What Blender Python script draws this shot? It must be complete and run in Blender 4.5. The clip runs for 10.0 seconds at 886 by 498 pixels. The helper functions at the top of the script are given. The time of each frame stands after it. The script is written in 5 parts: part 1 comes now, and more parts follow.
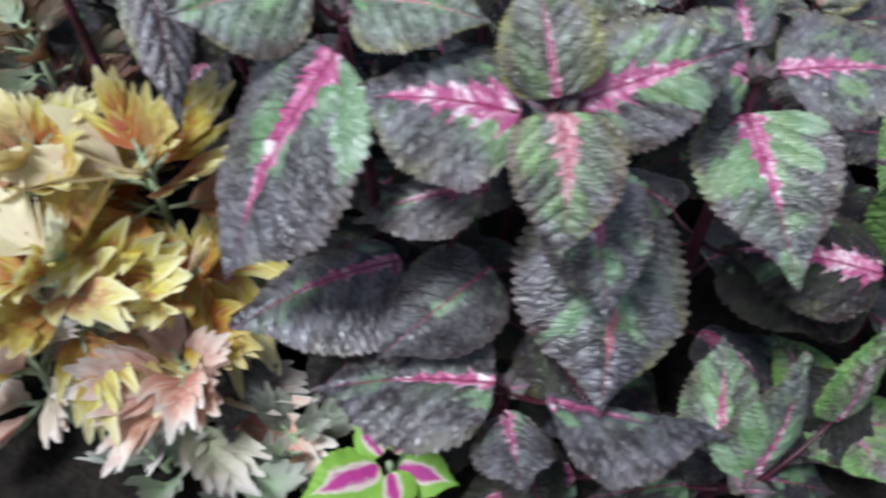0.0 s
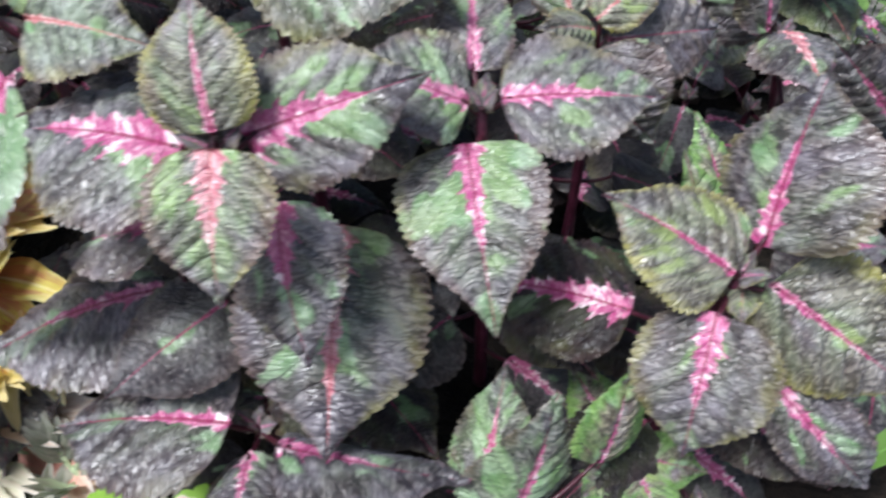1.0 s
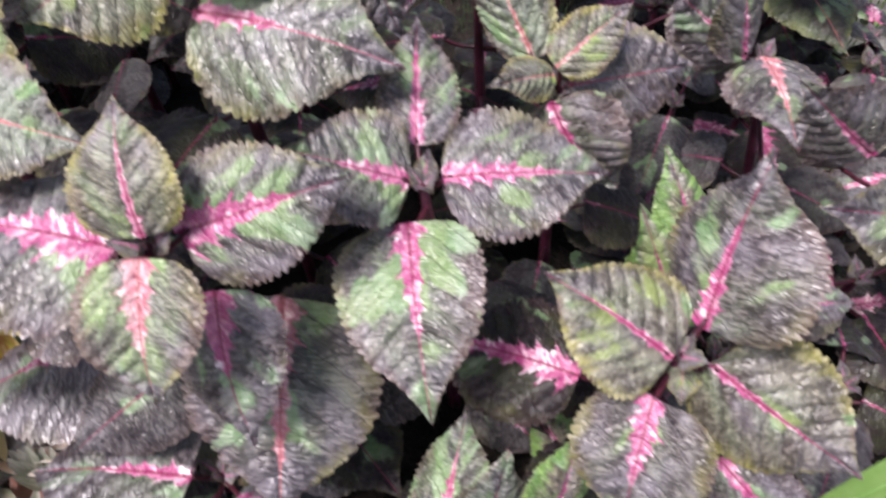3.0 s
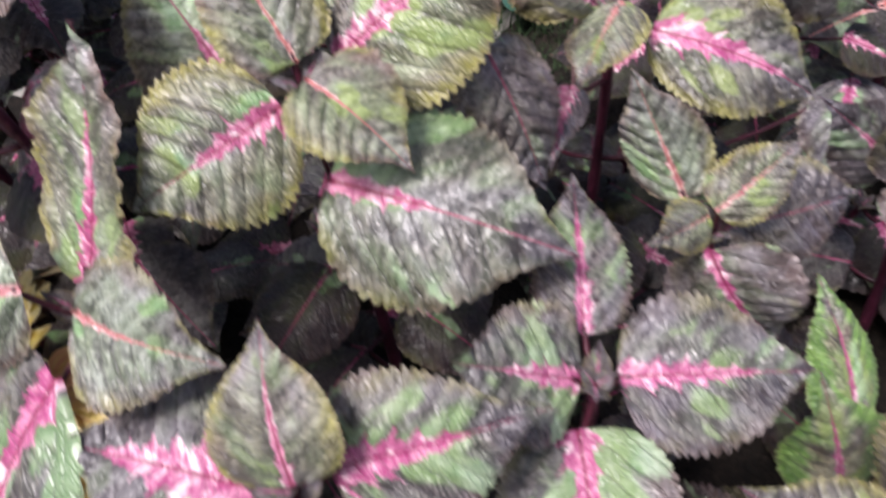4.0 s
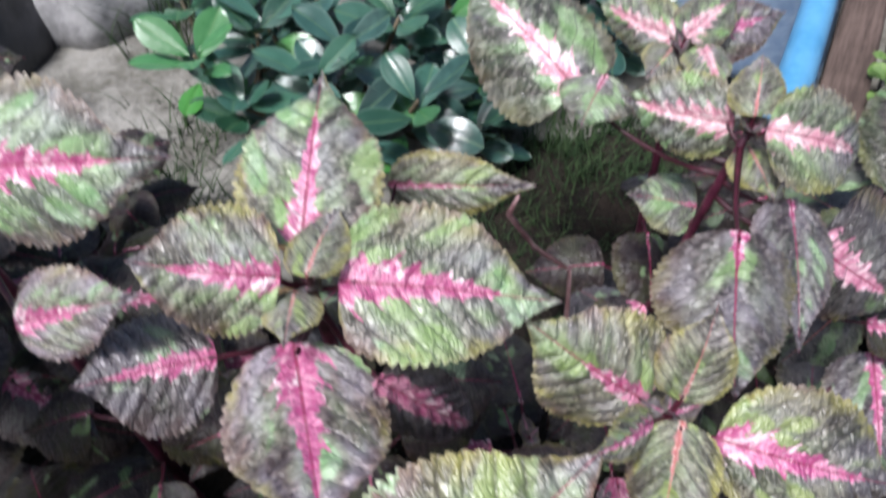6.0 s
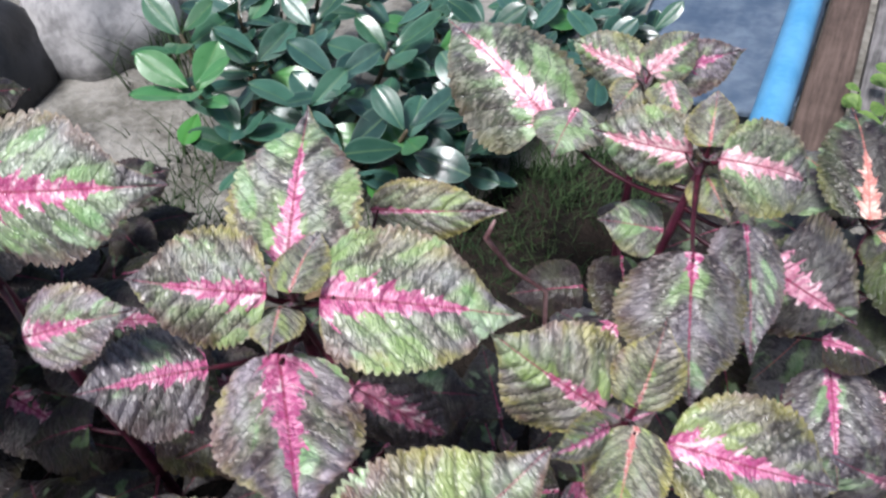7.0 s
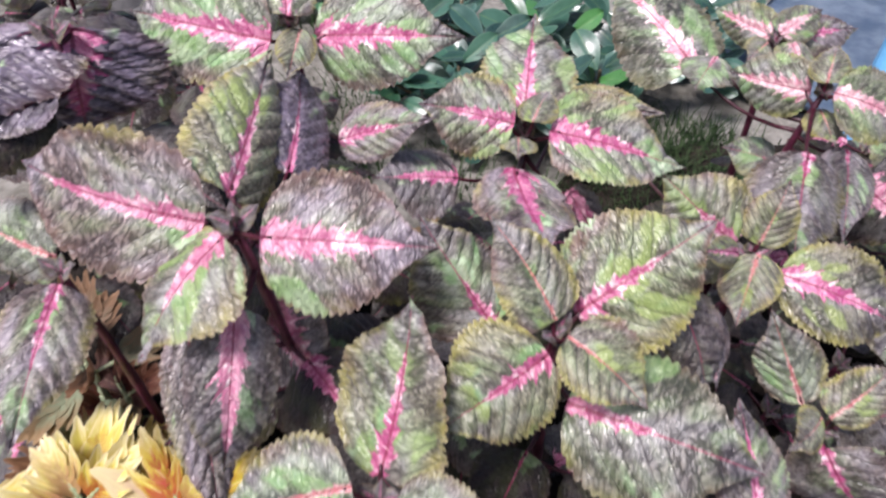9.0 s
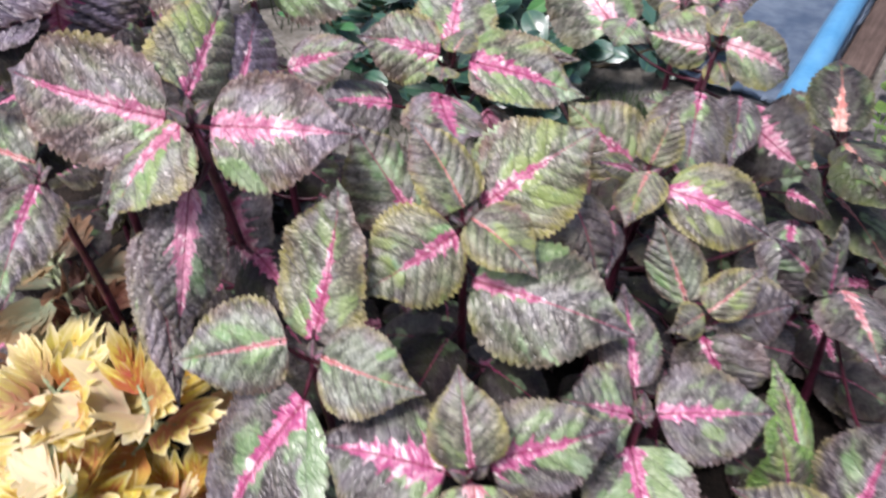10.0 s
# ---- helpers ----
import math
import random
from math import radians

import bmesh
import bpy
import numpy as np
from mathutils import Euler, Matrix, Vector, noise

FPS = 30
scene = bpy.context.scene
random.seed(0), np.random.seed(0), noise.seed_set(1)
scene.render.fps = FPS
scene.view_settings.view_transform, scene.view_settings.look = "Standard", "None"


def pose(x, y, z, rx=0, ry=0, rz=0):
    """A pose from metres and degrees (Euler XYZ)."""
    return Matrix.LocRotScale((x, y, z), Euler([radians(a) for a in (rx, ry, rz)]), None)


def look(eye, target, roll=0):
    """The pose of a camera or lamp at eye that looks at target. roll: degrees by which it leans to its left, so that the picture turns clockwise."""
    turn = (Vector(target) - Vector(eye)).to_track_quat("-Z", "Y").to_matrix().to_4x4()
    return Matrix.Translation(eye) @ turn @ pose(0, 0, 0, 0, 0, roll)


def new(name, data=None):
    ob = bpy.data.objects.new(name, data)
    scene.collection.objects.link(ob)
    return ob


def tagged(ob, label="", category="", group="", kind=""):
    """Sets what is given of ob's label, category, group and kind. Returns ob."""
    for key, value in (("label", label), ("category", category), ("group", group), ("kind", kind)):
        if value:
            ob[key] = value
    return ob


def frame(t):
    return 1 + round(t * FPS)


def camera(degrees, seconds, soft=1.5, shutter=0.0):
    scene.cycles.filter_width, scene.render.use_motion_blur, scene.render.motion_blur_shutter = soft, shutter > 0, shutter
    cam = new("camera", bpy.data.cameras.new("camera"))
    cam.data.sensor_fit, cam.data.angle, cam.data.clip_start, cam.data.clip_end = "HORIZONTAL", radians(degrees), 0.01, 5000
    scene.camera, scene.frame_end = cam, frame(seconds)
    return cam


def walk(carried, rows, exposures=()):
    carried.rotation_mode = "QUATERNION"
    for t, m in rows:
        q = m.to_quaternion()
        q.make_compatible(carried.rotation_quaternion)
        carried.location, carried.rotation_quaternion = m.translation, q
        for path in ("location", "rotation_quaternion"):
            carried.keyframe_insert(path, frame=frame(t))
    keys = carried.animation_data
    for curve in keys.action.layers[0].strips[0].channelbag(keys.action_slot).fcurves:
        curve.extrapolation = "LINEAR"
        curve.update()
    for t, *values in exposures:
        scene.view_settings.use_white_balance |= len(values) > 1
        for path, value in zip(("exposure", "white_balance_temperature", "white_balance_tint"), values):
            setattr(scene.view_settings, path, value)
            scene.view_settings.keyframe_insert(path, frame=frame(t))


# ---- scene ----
cam = camera(61.3, 10.0, soft=2.5, shutter=0.6)
METRES, EYE, TILT, LEAN, TURN = 0.8, 0.42, -45.0, 0.0, 0.0
ROWS = [
    (0.0, 0.0, 0.0, 0.0, 0.0, -0.0, -0.0),
    (0.5, 0.0752, 0.0132, 0.0098, -0.15, -0.94, 0.11),
    (1.0, 0.1425, 0.0241, 0.0234, -0.22, -0.76, -0.12),
    (1.5, 0.1816, 0.0296, 0.031, 1.1, -2.05, 0.06),
    (2.0, 0.2188, 0.0343, 0.0372, 1.25, -2.96, 0.08),
    (2.2, 0.2234, 0.0345, 0.0434, 1.65, -3.68, 0.21),
    (3.3, 0.166, 0.0381, 0.1103, 1.67, -5.43, 0.23),
    (3.5, 0.1589, 0.0553, 0.1228, 2.78, -4.97, 0.66),
    (4.0, 0.118, 0.0803, 0.169, 3.22, -4.82, 0.84),
    (4.5, 0.0924, 0.1149, 0.2206, 1.89, -5.61, 1.99),
    (5.0, 0.0824, 0.1417, 0.2883, 0.97, -5.31, 3.21),
    (5.5, 0.0805, 0.1529, 0.3263, -0.8, -4.8, 4.87),
    (6.0, 0.0753, 0.1525, 0.3616, -2.98, -2.71, 5.68),
    (6.2, 0.07, 0.1443, 0.3698, -3.14, -0.99, 6.09),
    (7.3, 0.089, 0.1047, 0.347, -3.1, -0.62, 5.13),
    (7.5, 0.088, 0.0909, 0.3395, -3.28, -0.89, 4.16),
    (8.0, 0.0542, 0.052, 0.3099, -1.66, 0.09, 2.2),
    (8.5, 0.0091, 0.0106, 0.2887, -0.13, 0.82, -0.03),
    (9.0, -0.015, -0.0284, 0.251, 0.82, 0.89, -1.47),
    (9.5, -0.0002, -0.064, 0.2147, 0.16, 1.53, -1.64),
    (10.0, 0.0238, -0.1012, 0.1775, -0.76, 1.71, -2.07),
]
walk(cam, [(t, pose(0, 0, EYE, TILT, LEAN, TURN) @ pose(METRES * x, METRES * y, METRES * z, 90 + pitch, roll, yaw)) for t, x, y, z, yaw, pitch, roll in ROWS],
     [(0.0, -0.49, 5600, 4), (0.5, -0.21, 5750, 5), (1.5, 0.12, 6200, 13), (2.2, 0.23, 6400, 20), (4.0, -0.03, 6450, 19), (5.0, -0.08, 6350, 15), (6.0, -0.03, 6150, 13), (7.5, 0.01, 6300, 13), (9.0, 0.02, 6450, 20), (10.0, -0.05, 6450, 20)])
# ---------------------------------------------------------------- light
world = bpy.data.worlds.new("sky")
scene.world = world
world.use_nodes = True
wn = world.node_tree
sky = wn.nodes.new("ShaderNodeTexSky")
sky.sky_type, sky.sun_disc = "NISHITA", False
sky.sun_elevation, sky.sun_rotation = radians(62), radians(228)
sky.air_density, sky.dust_density, sky.ozone_density = 1.0, 4.0, 1.0
wn.nodes["Background"].inputs["Strength"].default_value = 0.12
wn.links.new(sky.outputs[0], wn.nodes["Background"].inputs["Color"])

# soft sun behind thin cloud, high, from the left and a little behind the viewer
sun = new("sun", bpy.data.lights.new("sun", "SUN"))
sun.data.energy, sun.data.angle, sun.data.color = 4.7, radians(16), (1.0, 0.98, 0.98)
sun.matrix_world = look((-1.5, -1.0, 4.0), (0, 0.35, 0))


# ---------------------------------------------------------------- materials
class Nodes:
    """Small helpers that build a node material."""

    def __init__(self, name):
        self.mat = bpy.data.materials.new(name)
        self.mat.use_nodes = True
        self.t = self.mat.node_tree
        self.bsdf = self.t.nodes["Principled BSDF"]

    def put(self, sock, v):
        if isinstance(v, bpy.types.NodeSocket):
            self.t.links.new(v, sock)
        elif isinstance(v, (tuple, list)) and len(v) == 3 and len(sock.default_value) == 4:
            sock.default_value = (*v, 1.0)
        else:
            sock.default_value = v

    def m(self, op, a, b=0.0, c=0.0, clamp=False):
        n = self.t.nodes.new("ShaderNodeMath")
        n.operation, n.use_clamp = op, clamp
        for s, v in zip(n.inputs, (a, b, c)):
            self.put(s, v)
        return n.outputs[0]

    def mix(self, f, a, b, blend="MIX"):
        n = self.t.nodes.new("ShaderNodeMix")
        n.data_type, n.blend_type = "RGBA", blend
        self.put(n.inputs[0], f)
        self.put(n.inputs[6], a)
        self.put(n.inputs[7], b)
        return n.outputs[2]

    def ramp(self, v, lo, hi):
        n = self.t.nodes.new("ShaderNodeMapRange")
        n.interpolation_type = "SMOOTHSTEP"
        for s, x in zip(n.inputs, (v, lo, hi, 0.0, 1.0)):
            self.put(s, x)
        return n.outputs[0]

    def noise(self, vec, scale, detail=3.0, rough=0.55, w=None):
        n = self.t.nodes.new("ShaderNodeTexNoise")
        if w is not None:
            n.noise_dimensions = "4D"
            self.put(n.inputs["W"], w)
        if vec is not None:
            self.put(n.inputs["Vector"], vec)
        n.inputs["Scale"].default_value, n.inputs["Detail"].default_value = scale, detail
        n.inputs["Roughness"].default_value = rough
        return n.outputs[0]

    def coords(self, what="Object"):
        return self.t.nodes.new("ShaderNodeTexCoord").outputs[what]

    def uv(self, name):
        n = self.t.nodes.new("ShaderNodeUVMap")
        n.uv_map = name
        s = self.t.nodes.new("ShaderNodeSeparateXYZ")
        self.put(s.inputs[0], n.outputs[0])
        return n.outputs[0], s.outputs[0], s.outputs[1]

    def join(self, x, y, z=0.0):
        n = self.t.nodes.new("ShaderNodeCombineXYZ")
        for s, v in zip(n.inputs, (x, y, z)):
            self.put(s, v)
        return n.outputs[0]

    def own(self, key):
        n = self.t.nodes.new("ShaderNodeAttribute")
        n.attribute_type, n.attribute_name = "OBJECT", key
        return n.outputs["Fac"]

    def rand(self):
        return self.t.nodes.new("ShaderNodeObjectInfo").outputs["Random"]

    def bump(self, height, strength, distance):
        n = self.t.nodes.new("ShaderNodeBump")
        n.inputs["Strength"].default_value, n.inputs["Distance"].default_value = strength, distance
        self.put(n.inputs["Height"], height)
        self.put(self.bsdf.inputs["Normal"], n.outputs[0])

    def set(self, **kw):
        for k, v in kw.items():
            self.put(self.bsdf.inputs[k.replace("_", " ")], v)
        return self

    def glow_through(self, colour, amount):
        """Part of the light passes through the blade."""
        tr = self.t.nodes.new("ShaderNodeBsdfTranslucent")
        self.put(tr.inputs["Color"], colour)
        mx = self.t.nodes.new("ShaderNodeMixShader")
        mx.inputs[0].default_value = amount
        self.t.links.new(self.bsdf.outputs[0], mx.inputs[1])
        self.t.links.new(tr.outputs[0], mx.inputs[2])
        self.t.links.new(mx.outputs[0], self.t.nodes["Material Output"].inputs["Surface"])


def leaf_material():
    """Painted coleus blade: jagged pink midrib flame, green blots between the side veins, dusky purple-brown ground, ladder wrinkles."""
    g = Nodes("coleus_blade")
    vec, x, s = g.uv("blade")
    _, u, _ = g.uv("edge")
    r = g.rand()
    ax, au = g.m("ABSOLUTE", x), g.m("ABSOLUTE", u)
    side = g.m("SIGN", x)
    flat = g.m("MULTIPLY", x, 0.4)                                             # in blade lengths, like s
    sway = g.m("MULTIPLY", g.m("SUBTRACT", g.noise(g.join(flat, s, g.m("MULTIPLY", r, 40.0)), 5.0, 2.0), 0.5), 0.07)
    v = g.m("ADD", g.m("SUBTRACT", s, g.m("MULTIPLY", g.m("POWER", ax, 1.35), 0.32)), sway)
    phase = g.m("MULTIPLY_ADD", v, 7.6, g.m("MULTIPLY", side, 0.17))
    tri = g.m("ABSOLUTE", g.m("SUBTRACT", g.m("FRACT", phase), 0.5))           # 0.5 on the side veins
    pn = g.t.nodes.new("ShaderNodeTexWhiteNoise")
    pn.noise_dimensions = "3D"
    g.put(pn.inputs["Vector"], g.join(g.m("FLOOR", phase), side, g.m("MULTIPLY", r, 61.0)))
    lot = pn.outputs[0]
    grit = g.noise(g.join(flat, s, g.m("MULTIPLY", r, 7.0)), 34.0, 3.0, 0.6)
    speck = g.noise(g.join(flat, s, g.m("MULTIPLY", r, 5.0)), 95.0, 2.0, 0.6)
    streak = g.noise(g.join(g.m("MULTIPLY", x, 1.1), g.m("MULTIPLY", v, 4.4), g.m("MULTIPLY", r, 30.0)), 1.8, 3.0, 0.5)
    blot = g.noise(g.join(flat, s, g.m("MULTIPLY", r, 17.0)), 6.0, 2.0, 0.5)
    spot = g.noise(g.join(g.m("MULTIPLY", x, 1.15), g.m("MULTIPLY", v, 2.5), g.m("MULTIPLY_ADD", r, 9.0, 50.0)), 1.25, 2.0, 0.45)
    zone = g.noise(g.join(x, g.m("MULTIPLY", s, 1.5), g.m("MULTIPLY_ADD", r, 21.0, 80.0)), 1.5, 2.0, 0.45)
    hue = g.noise(g.join(x, g.m("MULTIPLY", s, 1.5), g.m("MULTIPLY_ADD", r, 13.0, 30.0)), 2.1, 3.0, 0.55)
    # ladder wrinkles that cross the blade between the side veins, broken into puckers
    bent = g.m("ADD", s, g.m("MULTIPLY", g.m("SUBTRACT", blot, 0.5), 0.09))
    rung = g.m("ABSOLUTE", g.m("SUBTRACT", g.noise(g.join(g.m("MULTIPLY", flat, 13.0), g.m("MULTIPLY", g.m("MULTIPLY_ADD", v, 0.2, g.m("MULTIPLY", bent, 0.8)), 36.0), g.m("MULTIPLY", r, 31.0)), 1.0, 2.0, 0.45), 0.5))
    mesh = g.m("ABSOLUTE", g.m("SUBTRACT", g.noise(g.join(g.m("MULTIPLY", flat, 24.0), g.m("MULTIPLY", bent, 34.0), g.m("MULTIPLY", r, 11.0)), 1.0, 1.0, 0.5), 0.5))
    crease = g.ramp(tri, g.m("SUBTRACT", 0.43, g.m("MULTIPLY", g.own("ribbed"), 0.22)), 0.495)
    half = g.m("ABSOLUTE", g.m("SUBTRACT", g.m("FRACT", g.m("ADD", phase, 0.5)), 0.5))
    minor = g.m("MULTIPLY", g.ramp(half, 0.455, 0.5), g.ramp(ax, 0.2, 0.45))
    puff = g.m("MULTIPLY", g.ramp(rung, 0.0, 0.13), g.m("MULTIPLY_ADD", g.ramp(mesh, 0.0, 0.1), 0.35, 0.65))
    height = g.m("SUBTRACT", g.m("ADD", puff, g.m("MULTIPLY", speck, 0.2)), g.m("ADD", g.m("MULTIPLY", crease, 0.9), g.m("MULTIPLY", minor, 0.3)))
    # ground colours, each from dark to light with the grain of the blade
    band = g.ramp(g.m("ADD", g.m("MULTIPLY", puff, 0.13), g.m("ADD", g.m("MULTIPLY", streak, 0.22), g.m("ADD", g.m("MULTIPLY", hue, 0.58), g.m("MULTIPLY", grit, 0.2)))), 0.42, 0.7)
    inner = g.ramp(g.m("ADD", au, g.m("MULTIPLY", g.m("SUBTRACT", blot, 0.5), 0.9)), 0.92, 0.4)
    tip = g.ramp(g.m("ADD", s, g.m("MULTIPLY", g.m("SUBTRACT", zone, 0.5), 1.3)), 0.55, 0.95)
    keep = g.m("SUBTRACT", 1.0, g.m("MULTIPLY", tip, 0.75))
    dusk = g.mix(band, (0.048, 0.027, 0.026), (0.31, 0.215, 0.21))
    purple = g.mix(band, (0.055, 0.041, 0.053), (0.35, 0.295, 0.35))
    olive = g.mix(band, (0.07, 0.062, 0.024), (0.37, 0.355, 0.165))
    mint = g.mix(band, (0.088, 0.11, 0.078), (0.38, 0.46, 0.345))
    # near-black leaf colours that stand in for shade under taller plants
    dimmed = g.ramp(g.own("slate"), 0.72, 0.95)
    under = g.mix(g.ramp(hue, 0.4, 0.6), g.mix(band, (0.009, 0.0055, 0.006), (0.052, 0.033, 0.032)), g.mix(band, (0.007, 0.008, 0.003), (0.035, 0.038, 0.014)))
    slate = g.mix(dimmed, g.mix(band, (0.018, 0.015, 0.019), (0.15, 0.145, 0.155)), under)
    base = g.mix(g.ramp(g.m("ADD", hue, g.m("MULTIPLY", tip, 0.25)), 0.42, 0.64), dusk, purple)
    patch = g.ramp(g.m("ADD", g.m("MULTIPLY", g.own("olive"), 0.5), g.m("ADD", g.m("MULTIPLY", zone, 1.1), g.m("MULTIPLY", g.m("SUBTRACT", au, 0.5), 0.3))), 0.62, 0.98)
    base = g.mix(g.m("MULTIPLY", g.m("MULTIPLY", patch, keep), g.m("MULTIPLY_ADD", g.own("olive"), 0.5, 0.3), clamp=True), base, olive)
    base = g.mix(g.m("MULTIPLY", g.own("mint"), g.m("MULTIPLY", keep, g.m("MULTIPLY_ADD", inner, 0.5, 0.5)), clamp=True), base, mint)
    bloom = g.m("MULTIPLY", g.m("MULTIPLY", inner, keep), g.m("MULTIPLY", g.ramp(g.m("ADD", g.m("MULTIPLY", streak, 0.4), g.m("MULTIPLY", spot, 0.7)), 0.43, 0.68), g.own("green")))
    base = g.mix(bloom, base, g.mix(band, (0.12, 0.19, 0.07), (0.36, 0.49, 0.24)))
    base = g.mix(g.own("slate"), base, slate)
    base = g.mix(g.own("violet"), base, g.mix(band, (0.03, 0.022, 0.038), (0.23, 0.19, 0.27)))
    margin = g.ramp(g.m("ADD", au, g.m("MULTIPLY", g.m("SUBTRACT", streak, 0.5), 0.8)), 0.66, 1.08)
    rim_tone = g.mix(g.ramp(g.m("ADD", zone, g.m("MULTIPLY", g.own("olive"), 0.25)), 0.52, 0.68), (0.16, 0.075, 0.05), (0.4, 0.38, 0.05))
    base = g.mix(g.m("MULTIPLY", margin, g.m("SUBTRACT", g.m("MULTIPLY_ADD", g.own("olive"), 0.34, 0.48), g.m("MULTIPLY", g.own("slate"), 0.4))), base, rim_tone)
    # saturated green blots that run along the side veins, at random and at the blade's own places
    wet_green = g.mix(g.m("MULTIPLY", g.ramp(zone, 0.36, 0.5), g.m("MULTIPLY_ADD", g.own("olive"), 1.2, 0.05), clamp=True), g.mix(g.ramp(blot, 0.4, 0.6), (0.2, 0.4, 0.15), (0.42, 0.6, 0.36)), (0.3, 0.39, 0.1))
    near = g.m("ADD", g.m("ADD", spot, g.m("MULTIPLY", g.m("SUBTRACT", grit, 0.5), 0.1)), g.m("MULTIPLY", g.m("SUBTRACT", 0.5, ax), 0.12))
    blots = g.ramp(near, g.m("SUBTRACT", 0.7, g.m("MULTIPLY", g.own("green"), 0.17)), g.m("SUBTRACT", 0.76, g.m("MULTIPLY", g.own("green"), 0.17)))
    for key in ("blot_a", "blot_b"):
        at = g.t.nodes.new("ShaderNodeAttribute")
        at.attribute_type, at.attribute_name = "OBJECT", key
        part3 = g.t.nodes.new("ShaderNodeSeparateXYZ")
        g.put(part3.inputs[0], at.outputs["Vector"])
        bx, bs, size = part3.outputs[0], part3.outputs[1], part3.outputs[2]
        bv = g.m("SUBTRACT", bs, g.m("MULTIPLY", g.m("POWER", g.m("ABSOLUTE", bx), 1.35), 0.32))
        across = g.m("MULTIPLY", g.m("SUBTRACT", v, bv), 2.6)
        along = g.m("SUBTRACT", x, bx)
        far = g.m("SQRT", g.m("ADD", g.m("MULTIPLY", across, across), g.m("MULTIPLY", along, along)))
        far = g.m("ADD", far, g.m("MULTIPLY", g.m("SUBTRACT", g.m("ADD", blot, g.m("MULTIPLY", grit, 0.4)), 0.7), 0.3))
        blots = g.m("MAXIMUM", blots, g.m("MULTIPLY", g.ramp(g.m("SUBTRACT", size, far), -0.03, 0.05), g.ramp(size, 0.01, 0.03)))
    base = g.mix(g.m("MULTIPLY", blots, g.m("MULTIPLY", keep, g.m("SUBTRACT", 0.9, g.m("MULTIPLY", g.own("slate"), 0.34)))), base, g.mix(g.m("MULTIPLY_ADD", band, 0.5, 0.5), g.mix(0.6, base, wet_green), wet_green))
    base = g.mix(g.m("MULTIPLY", g.own("grassy"), g.ramp(g.m("ADD", au, g.m("SUBTRACT", streak, 0.5)), 0.35, 0.75)), base, g.mix(band, (0.07, 0.2, 0.025), (0.22, 0.44, 0.08)))
    # veins darker by pigment; groove shade and pucker highlights are painted in too
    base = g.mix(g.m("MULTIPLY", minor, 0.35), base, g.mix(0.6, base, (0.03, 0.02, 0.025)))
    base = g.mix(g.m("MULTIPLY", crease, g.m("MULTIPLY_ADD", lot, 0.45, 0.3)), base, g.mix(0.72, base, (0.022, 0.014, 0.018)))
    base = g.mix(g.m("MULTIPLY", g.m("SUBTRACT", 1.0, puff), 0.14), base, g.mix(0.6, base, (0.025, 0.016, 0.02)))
    base = g.mix(g.m("MULTIPLY", g.ramp(puff, 0.55, 1.0), g.m("MULTIPLY", g.m("SUBTRACT", 1.0, dimmed), 0.24)), base, g.mix(0.42, base, (0.52, 0.49, 0.4)))
    # the pink flame along the midrib, with fingers running out on the side veins
    rel = g.m("DIVIDE", s, g.own("pink"))
    env = g.m("MULTIPLY", g.m("POWER", g.m("MAXIMUM", g.m("SUBTRACT", 1.0, rel), 0.0), 0.7), g.own("flame"))
    env = g.m("MULTIPLY", env, g.ramp(rel, -0.15, 0.12))
    comb = g.m("ABSOLUTE", g.m("SUBTRACT", g.m("FRACT", g.m("MULTIPLY_ADD", phase, 2.7, g.m("MULTIPLY", blot, 0.8))), 0.5))
    finger = g.m("ADD", g.m("POWER", g.m("MULTIPLY", tri, 2.0), 2.2), g.m("MULTIPLY", comb, 0.75))
    jag = g.m("ADD", g.m("MULTIPLY", finger, g.m("MULTIPLY_ADD", lot, 0.95, 0.2)), g.m("MULTIPLY", g.m("SUBTRACT", grit, 0.5), 1.3))
    edge = g.m("MULTIPLY", env, g.m("ADD", 0.68, jag))
    pink = g.ramp(g.m("SUBTRACT", edge, ax), -0.012, 0.016)
    grade = g.m("ADD", g.m("MULTIPLY", g.noise(g.join(g.m("MULTIPLY", x, 3.0), g.m("MULTIPLY", v, 12.0), r), 1.9, 3.0), 0.7), g.m("ADD", g.m("MULTIPLY", grit, 0.3), g.m("MULTIPLY", g.m("SUBTRACT", blot, 0.5), 0.45)))
    tint = g.ramp(grade, 0.38, 0.64)
    rose = g.mix(tint, (0.42, 0.05, 0.19), (0.75, 0.28, 0.44))
    rose = g.mix(g.m("MULTIPLY", g.ramp(tint, 0.55, 1.0), g.ramp(g.m("ADD", lot, g.m("MULTIPLY", g.m("DIVIDE", ax, g.m("MAXIMUM", env, 0.02)), 0.35)), 0.42, 1.0)), rose, (0.95, 0.78, 0.8))
    # pale specks painted on the flame stand for glints on hairs and bumps
    rose = g.mix(g.m("MULTIPLY", g.ramp(speck, 0.56, 0.72), 0.3), rose, (0.95, 0.8, 0.8))
    rose = g.mix(g.own("frost"), rose, g.mix(tint, (0.72, 0.36, 0.42), (0.95, 0.8, 0.78)))
    peach = g.mix(tint, (0.58, 0.22, 0.18), (0.92, 0.7, 0.58))
    rose = g.mix(g.own("peach"), rose, peach)
    rose = g.mix(g.m("MULTIPLY", crease, 0.35), rose, (0.33, 0.03, 0.12))
    base = g.mix(pink, base, rose)
    rib = g.ramp(g.m("SUBTRACT", g.m("MULTIPLY", g.m("SUBTRACT", 1.12, s), 0.024), ax), -0.008, 0.006)
    base = g.mix(g.m("MULTIPLY", rib, 0.85), base, g.mix(g.own("peach"), (0.26, 0.015, 0.07), (0.55, 0.17, 0.14)))
